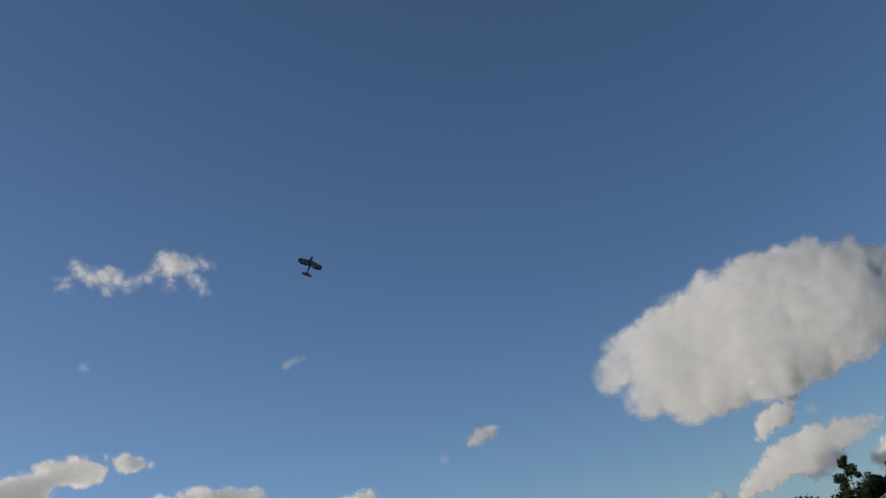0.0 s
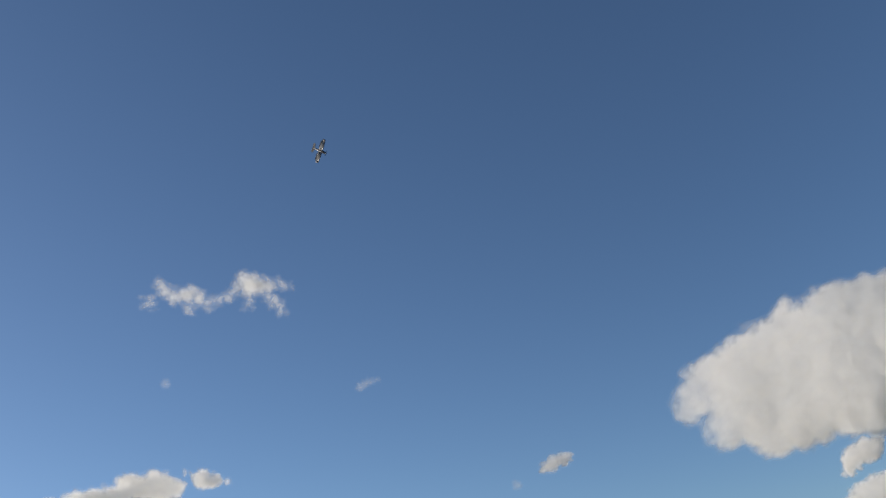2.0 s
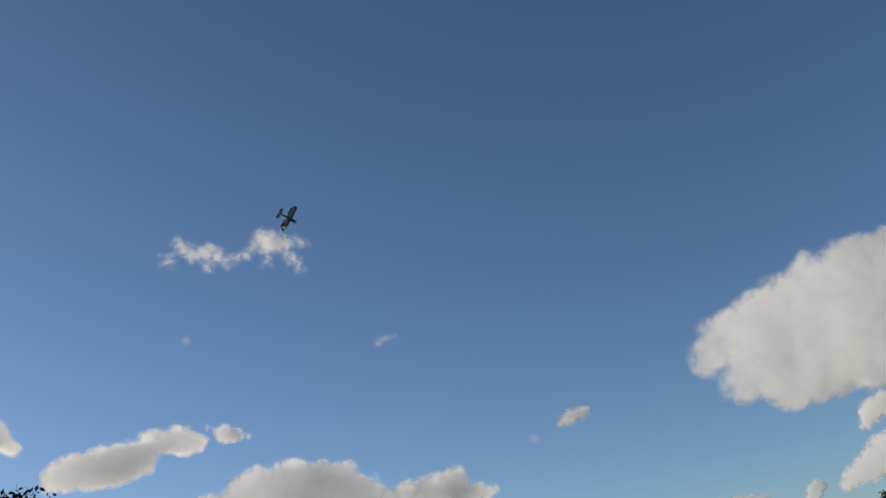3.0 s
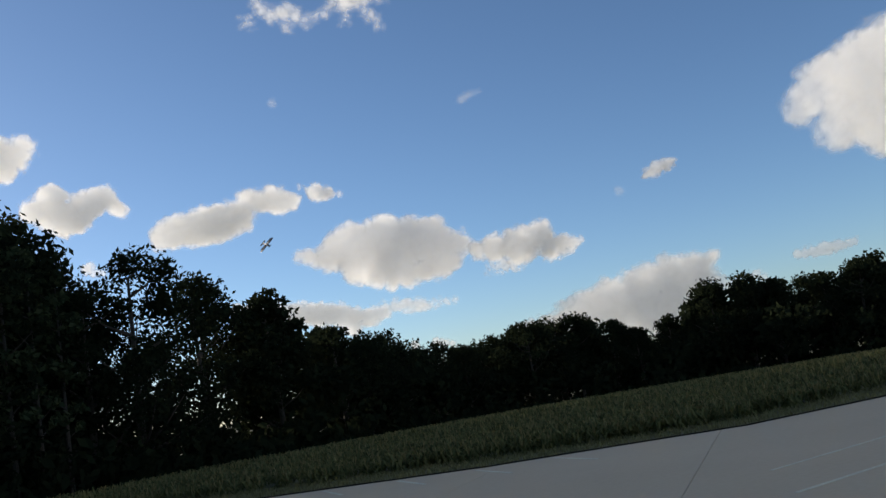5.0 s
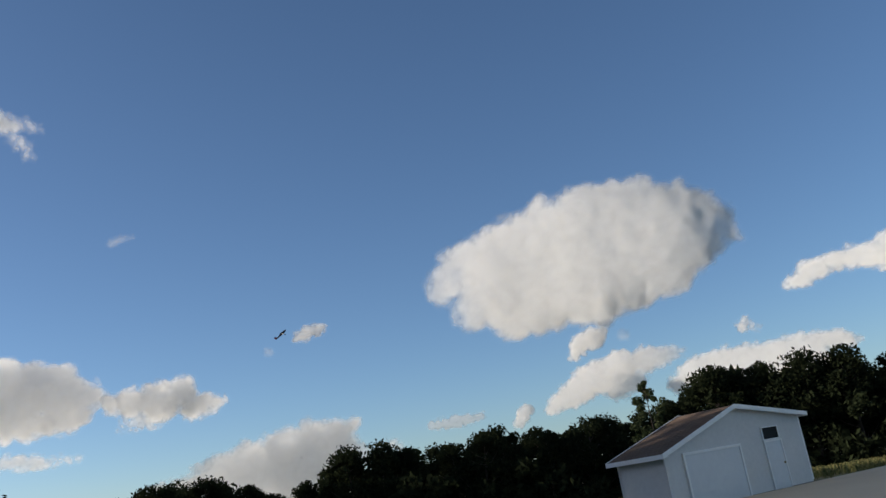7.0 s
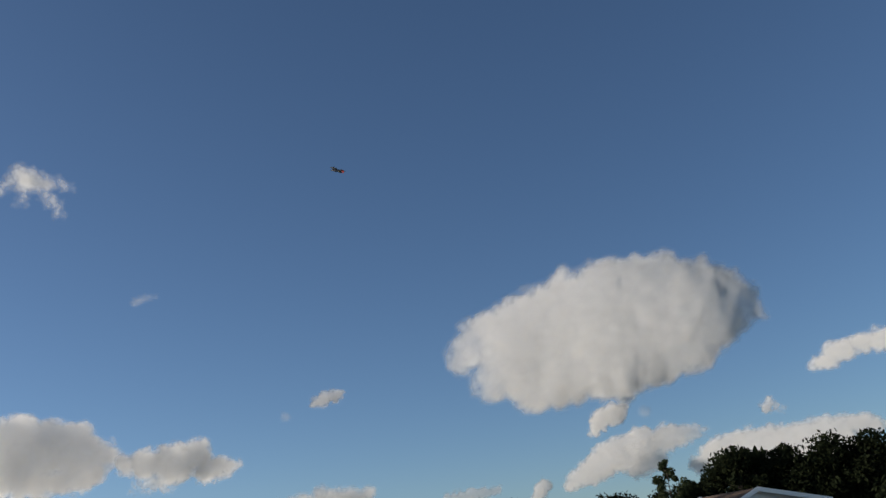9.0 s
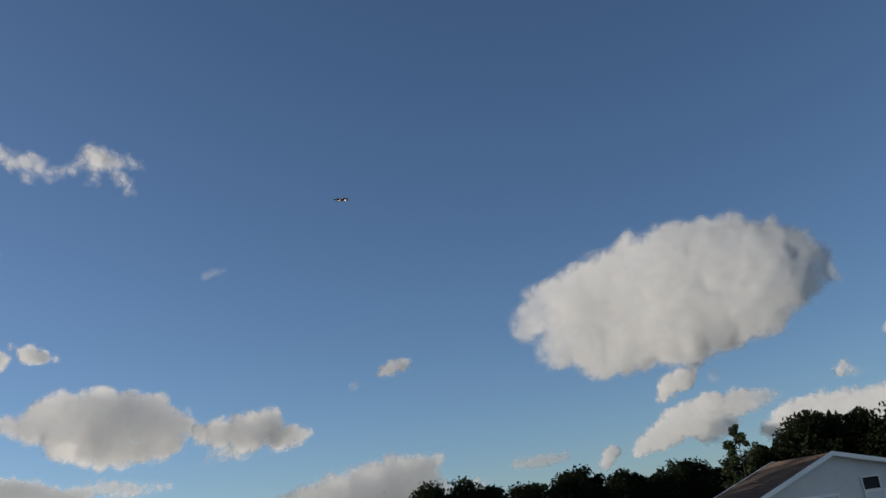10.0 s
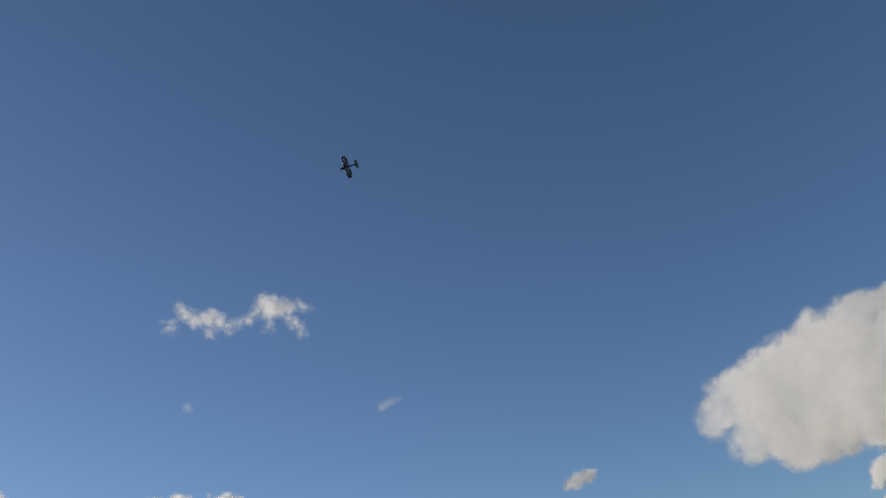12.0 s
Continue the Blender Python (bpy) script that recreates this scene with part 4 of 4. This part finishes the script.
def build_plane():
    p = new("model_aeroplane")
    tagged(p, "small model aeroplane in flight, white wings, dark nose, red fin", "model aeroplane")

    def ring(y, w, h, z, n=12):
        return [(w * math.cos(2 * math.pi * k / n), y, z + h * math.sin(2 * math.pi * k / n)) for k in range(n)]
    bm = bmesh.new()
    loft(bm, [ring(0.40, 0.045, 0.045, 0.0), ring(0.36, 0.06, 0.062, 0.0), ring(0.22, 0.066, 0.078, 0.0), ring(0.05, 0.062, 0.078, 0.004), ring(-0.15, 0.045, 0.055, 0.012), ring(-0.38, 0.026, 0.034, 0.02), ring(-0.50, 0.016, 0.026, 0.022)])
    fus = part("fuselage", bm, FOAM_DARK, p, "dark blue tapered fuselage", smooth=True)
    bm = bmesh.new()
    loft(bm, [ring(0.20, 0.02, 0.01, 0.07), ring(0.14, 0.045, 0.045, 0.068), ring(0.04, 0.05, 0.06, 0.066), ring(-0.08, 0.035, 0.04, 0.06), ring(-0.16, 0.012, 0.012, 0.055)])
    part("canopy", bm, CANOPY, fus, "smoked canopy", smooth=True)
    bm = bmesh.new()
    loft(bm, [ring(0.475, 0.006, 0.006, 0), ring(0.45, 0.025, 0.025, 0), ring(0.40, 0.042, 0.042, 0)])
    part("spinner", bm, FOAM_DARK, fus, "dark spinner", smooth=True)
    bm = bmesh.new()
    for s in (1, -1):
        loft(bm, [[(s * x + dx, 0.43 + dy, dz) for dx, dy, dz in ((0, 0.006, 0.014), (0, -0.006, 0.012), (0, -0.008, -0.014), (0, 0.004, -0.012))] for x in (0.005, 0.06, 0.12)])
    part("propeller", bm, RUBBER, fus, "dark two-blade propeller")
    for s, side in ((1, "right"), (-1, "left")):
        bm = bmesh.new()
        loft(bm, [wing_section(s * 0.045, 0.09, -0.045, 0.27, 0.04), wing_section(s * 0.3, 0.085, -0.032, 0.245, 0.034), wing_section(s * 0.5, 0.075, -0.02, 0.21, 0.028)])
        w = part("wing", bm, FOAM_WHITE, p, "foam wing, white above and dark below", smooth=True)
        two_tone(w, FOAM_BELLY)
        bm = bmesh.new()
        loft(bm, [wing_section(s * 0.502, 0.075, -0.02, 0.212, 0.03), wing_section(s * 0.575, 0.07, -0.014, 0.195, 0.026), wing_section(s * 0.60, 0.066, -0.01, 0.165, 0.014)])
        part("wing_tip", bm, FOAM_DARK, w, "dark blue wing tip", smooth=True)
        bm = bmesh.new()
        loft(bm, [[(x, y + dy, z + dz) for dy, dz in ((0.004, 0.0), (-0.012, 0.021), (-0.05, 0.0235), (-0.05, -0.016), (-0.012, -0.0135))] for x, y, z in ((s * 0.062, 0.226, -0.045), (s * 0.3, 0.2085, -0.032), (s * 0.5, 0.181, -0.02))])
        part("leading_edge", bm, FOAM_DARK, w, "dark blue leading edge", smooth=True)
        bm = bmesh.new()
        box(bm, *sorted((s * 0.14, s * 0.49)), -0.085, -0.032, -0.040, -0.024)
        part("aileron", bm, FOAM_DARK, w, "dark aileron")
        bm = bmesh.new()
        prism(bm, [(s * 0.015, -0.35), (s * 0.22, -0.40), (s * 0.24, -0.45), (s * 0.23, -0.525), (s * 0.015, -0.525)], 0.014, Matrix.Translation((0, 0, 0.03)))
        two_tone(part("tailplane", bm, FOAM_DARK, p, "dark blue tailplane half, grey below"), FOAM_BELLY)
        bm = bmesh.new()
        tube(bm, [(s * 0.04, 0.17, -0.06), (s * 0.12, 0.18, -0.17)], [0.007, 0.005], 6)
        leg = part("gear_leg", bm, METAL, p, "thin wire landing-gear leg")
        bm = bmesh.new()
        bmesh.ops.create_cone(bm, cap_ends=True, segments=14, radius1=0.036, radius2=0.036, depth=0.022, matrix=Matrix.Translation((s * 0.13, 0.18, -0.18)) @ Matrix.Rotation(radians(90), 4, "Y"))
        bmesh.ops.bevel(bm, geom=[e for e in bm.edges if e.calc_face_angle(0) > 1], offset=0.006, segments=2, affect="EDGES")
        part("wheel", bm, RUBBER, leg, "small black wheel", smooth=True)
    bm = bmesh.new()
    prism(bm, [(-0.34, 0.035), (-0.43, 0.19), (-0.50, 0.21), (-0.54, 0.20), (-0.545, 0.03), (-0.50, 0.02)], 0.013, Matrix(((0, 0, 1, 0), (1, 0, 0, 0), (0, 1, 0, 0), (0, 0, 0, 1))))
    part("fin", bm, FOAM_RED, p, "red fin and rudder")
    return p


PLANE_ROWS = [
    (0.000, pose(-3.69, 39.27, 19.13, 72.7, -19.4, -145.9)),
    (0.100, pose(-3.07, 39.12, 20.32, 57.5, -24.3, -91.8)),
    (0.200, pose(-2.44, 39.04, 21.26, 40.7, -5.7, -85.5)),
    (0.300, pose(-1.67, 39.11, 21.87, 65.0, -25.1, -94.8)),
    (0.333, pose(-1.55, 39.12, 22.10, 86.9, -30.3, -102.2)),
    (0.400, pose(-1.44, 39.10, 22.57, 133.9, -31.7, -121.6)),
    (0.500, pose(-1.24, 38.99, 23.40, 155.4, -15.4, -123.7)),
    (0.600, pose(-1.45, 38.96, 24.07, 149.0, -11.1, -117.2)),
    (0.800, pose(-1.87, 38.99, 25.19, 147.8, -0.7, -107.4)),
    (1.000, pose(-2.38, 39.21, 25.93, 151.9, 7.2, -101.4)),
    (1.200, pose(-3.00, 38.79, 26.17, 148.0, 2.3, -100.9)),
    (1.400, pose(-4.22, 38.35, 26.31, 134.4, -4.6, -107.2)),
    (1.500, pose(-4.88, 38.05, 26.45, 134.3, -10.6, -126.4)),
    (1.533, pose(-5.10, 37.98, 26.47, 143.6, -19.0, -152.6)),
    (1.600, pose(-5.49, 37.85, 26.46, 169.3, -19.6, 150.7)),
    (1.667, pose(-5.68, 37.73, 26.49, 168.8, -63.1, 151.1)),
    (1.700, pose(-5.73, 37.67, 26.50, 165.7, -84.9, 154.3)),
    (1.800, pose(-5.77, 37.54, 26.51, -64.6, -76.2, -7.5)),
    (1.900, pose(-5.68, 37.51, 26.39, -66.4, -61.1, -16.0)),
    (2.000, pose(-5.64, 37.53, 26.20, -72.1, -44.6, -43.9)),
    (2.100, pose(-5.51, 37.28, 25.67, -96.8, -41.5, -60.8)),
    (2.200, pose(-5.43, 37.09, 25.03, -111.8, -43.8, -72.7)),
    (2.300, pose(-5.48, 36.94, 24.30, -119.1, -22.0, -100.3)),
    (2.400, pose(-5.70, 36.80, 23.50, -165.6, -19.9, -120.9)),
    (2.500, pose(-6.14, 36.57, 22.77, -179.1, -18.8, -118.2)),
    (2.600, pose(-6.71, 36.30, 22.04, 149.1, -18.4, -135.2)),
    (2.667, pose(-7.04, 36.04, 21.70, 116.7, -47.1, -145.2)),
    (2.700, pose(-7.18, 35.91, 21.53, 93.9, -62.0, -140.1)),
    (2.800, pose(-7.52, 35.58, 20.94, 38.0, -79.9, -106.4)),
    (2.900, pose(-7.72, 35.32, 20.26, -83.1, -74.5, -2.4)),
    (3.000, pose(-8.01, 35.02, 19.59, -77.5, -46.9, -18.0)),
    (3.100, pose(-8.30, 35.48, 19.17, -102.8, -33.5, -7.5)),
    (3.200, pose(-8.60, 35.89, 18.87, -117.1, -20.2, -9.3)),
    (3.300, pose(-8.99, 36.30, 18.43, -125.5, -9.8, -13.7)),
    (3.400, pose(-9.72, 36.65, 17.96, -142.0, -2.7, -29.7)),
    (3.500, pose(-10.46, 37.01, 17.40, -137.1, 0.5, -24.9)),
    (3.600, pose(-11.90, 37.25, 16.55, -121.9, 23.8, -17.4)),
    (3.700, pose(-12.91, 37.44, 15.99, -102.6, 41.2, 7.6)),
    (3.900, pose(-14.94, 38.41, 14.98, -107.9, 27.6, 6.8)),
    (4.100, pose(-16.84, 40.33, 14.28, -112.5, 14.1, 7.3)),
    (4.300, pose(-18.55, 42.96, 13.81, -117.1, 0.7, 8.9)),
    (4.500, pose(-19.97, 46.08, 13.49, -122.2, -12.6, 11.6)),
    (4.700, pose(-21.04, 49.43, 13.27, -128.4, -25.6, 15.8)),
    (4.900, pose(-21.68, 52.77, 13.08, -136.8, -37.9, 22.4)),
    (5.100, pose(-21.81, 55.85, 12.86, -149.0, -49.1, 32.9)),
    (5.300, pose(-21.35, 58.44, 12.53, -168.0, -57.8, 50.5)),
    (5.400, pose(-20.96, 59.58, 12.36, -123.3, -78.2, 0.2)),
    (5.500, pose(-19.25, 60.15, 12.34, -62.9, -76.5, -55.4)),
    (5.600, pose(-17.68, 60.66, 12.18, -27.8, -59.7, -87.6)),
    (5.700, pose(-16.01, 61.09, 12.36, -31.4, -38.1, -96.9)),
    (5.800, pose(-14.32, 61.49, 12.51, -24.9, -10.0, -98.4)),
    (5.900, pose(-13.09, 61.89, 11.71, -13.2, -1.5, -96.9)),
    (6.000, pose(-12.17, 62.19, 10.92, -8.8, 1.0, -97.8)),
    (6.200, pose(-9.94, 62.92, 11.00, -0.3, 15.5, -90.9)),
    (6.300, pose(-8.20, 63.34, 11.02, -2.6, 16.1, -91.5)),
    (6.400, pose(-6.38, 63.77, 10.61, 0.6, 16.6, -87.7)),
    (6.500, pose(-4.75, 63.98, 11.40, 1.6, 17.2, -85.5)),
    (6.600, pose(-3.20, 64.05, 12.58, 8.6, 16.4, -82.6)),
    (6.800, pose(-0.74, 64.40, 13.01, 22.9, 14.0, -88.4)),
    (7.000, pose(1.86, 64.43, 14.59, 40.0, 11.3, -86.5)),
    (7.200, pose(3.47, 64.29, 16.52, 58.7, 5.0, -104.5)),
    (7.400, pose(4.11, 62.00, 18.93, 76.8, 4.1, -112.4)),
    (7.500, pose(4.40, 60.71, 20.43, 102.0, -9.4, -146.1)),
    (7.600, pose(4.43, 59.54, 21.50, 102.1, -9.4, -145.4)),
    (7.700, pose(4.48, 58.35, 22.47, 72.0, -3.2, -108.1)),
    (7.900, pose(4.63, 56.25, 24.12, 85.9, -4.7, -110.9)),
    (8.100, pose(4.74, 54.62, 25.33, 99.8, -5.4, -114.1)),
    (8.300, pose(4.83, 53.47, 26.17, 113.8, -5.4, -117.2)),
    (8.500, pose(4.90, 52.75, 26.66, 127.7, -4.5, -120.3)),
    (8.700, pose(4.95, 52.48, 26.88, 141.6, -3.0, -123.0)),
    (8.900, pose(4.99, 52.63, 26.85, 155.4, -0.9, -125.2)),
    (9.100, pose(5.03, 53.19, 26.61, 169.0, 1.7, -127.0)),
    (9.300, pose(5.07, 54.16, 26.23, -177.3, 4.6, -127.9)),
    (9.400, pose(5.08, 54.73, 26.06, -167.6, 6.0, -122.0)),
    (9.600, pose(3.69, 55.86, 25.72, -168.2, 6.7, -127.4)),
    (9.800, pose(1.99, 57.04, 25.16, -174.3, 4.0, -136.9)),
    (10.000, pose(1.14, 57.96, 25.08, 173.9, 4.7, -145.1)),
    (10.200, pose(0.35, 58.65, 25.54, 156.4, -1.6, -157.4)),
    (10.400, pose(-0.87, 59.23, 26.22, 168.7, -3.7, -173.8)),
    (10.500, pose(-1.60, 57.59, 25.58, 168.1, 10.5, -176.9)),
    (10.600, pose(-2.30, 55.90, 25.03, 147.8, 9.1, 176.7)),
    (10.700, pose(-2.88, 54.00, 24.95, 127.1, 9.9, 169.6)),
    (10.800, pose(-3.49, 51.78, 25.57, 71.9, 7.1, 171.1)),
    (10.900, pose(-4.03, 50.16, 26.78, 72.3, 1.4, 155.9)),
    (11.000, pose(-4.24, 48.75, 27.54, 109.9, -0.8, 147.1)),
    (11.100, pose(-4.25, 47.37, 28.19, 144.7, -3.9, 122.2)),
    (11.200, pose(-4.24, 46.05, 28.70, 177.8, 7.6, 99.9)),
    (11.400, pose(-4.45, 43.81, 28.90, -152.6, 9.1, 91.6)),
    (11.600, pose(-4.26, 41.98, 28.44, -110.5, 35.2, 75.0)),
    (11.700, pose(-4.34, 41.15, 27.96, -72.7, 49.1, 63.5)),
    (11.800, pose(-4.52, 40.39, 27.52, -21.5, 65.1, 70.1)),
    (12.000, pose(-5.26, 39.18, 27.41, -24.8, 69.8, 68.4)),
]

build_ground()
build_pavement()
build_edge_strip()
build_lines()
build_garage()
build_woods()
build_field()
build_clouds()
build_fill_clouds()
plane = build_plane()


def motions():
    walk(plane, PLANE_ROWS)


motions()
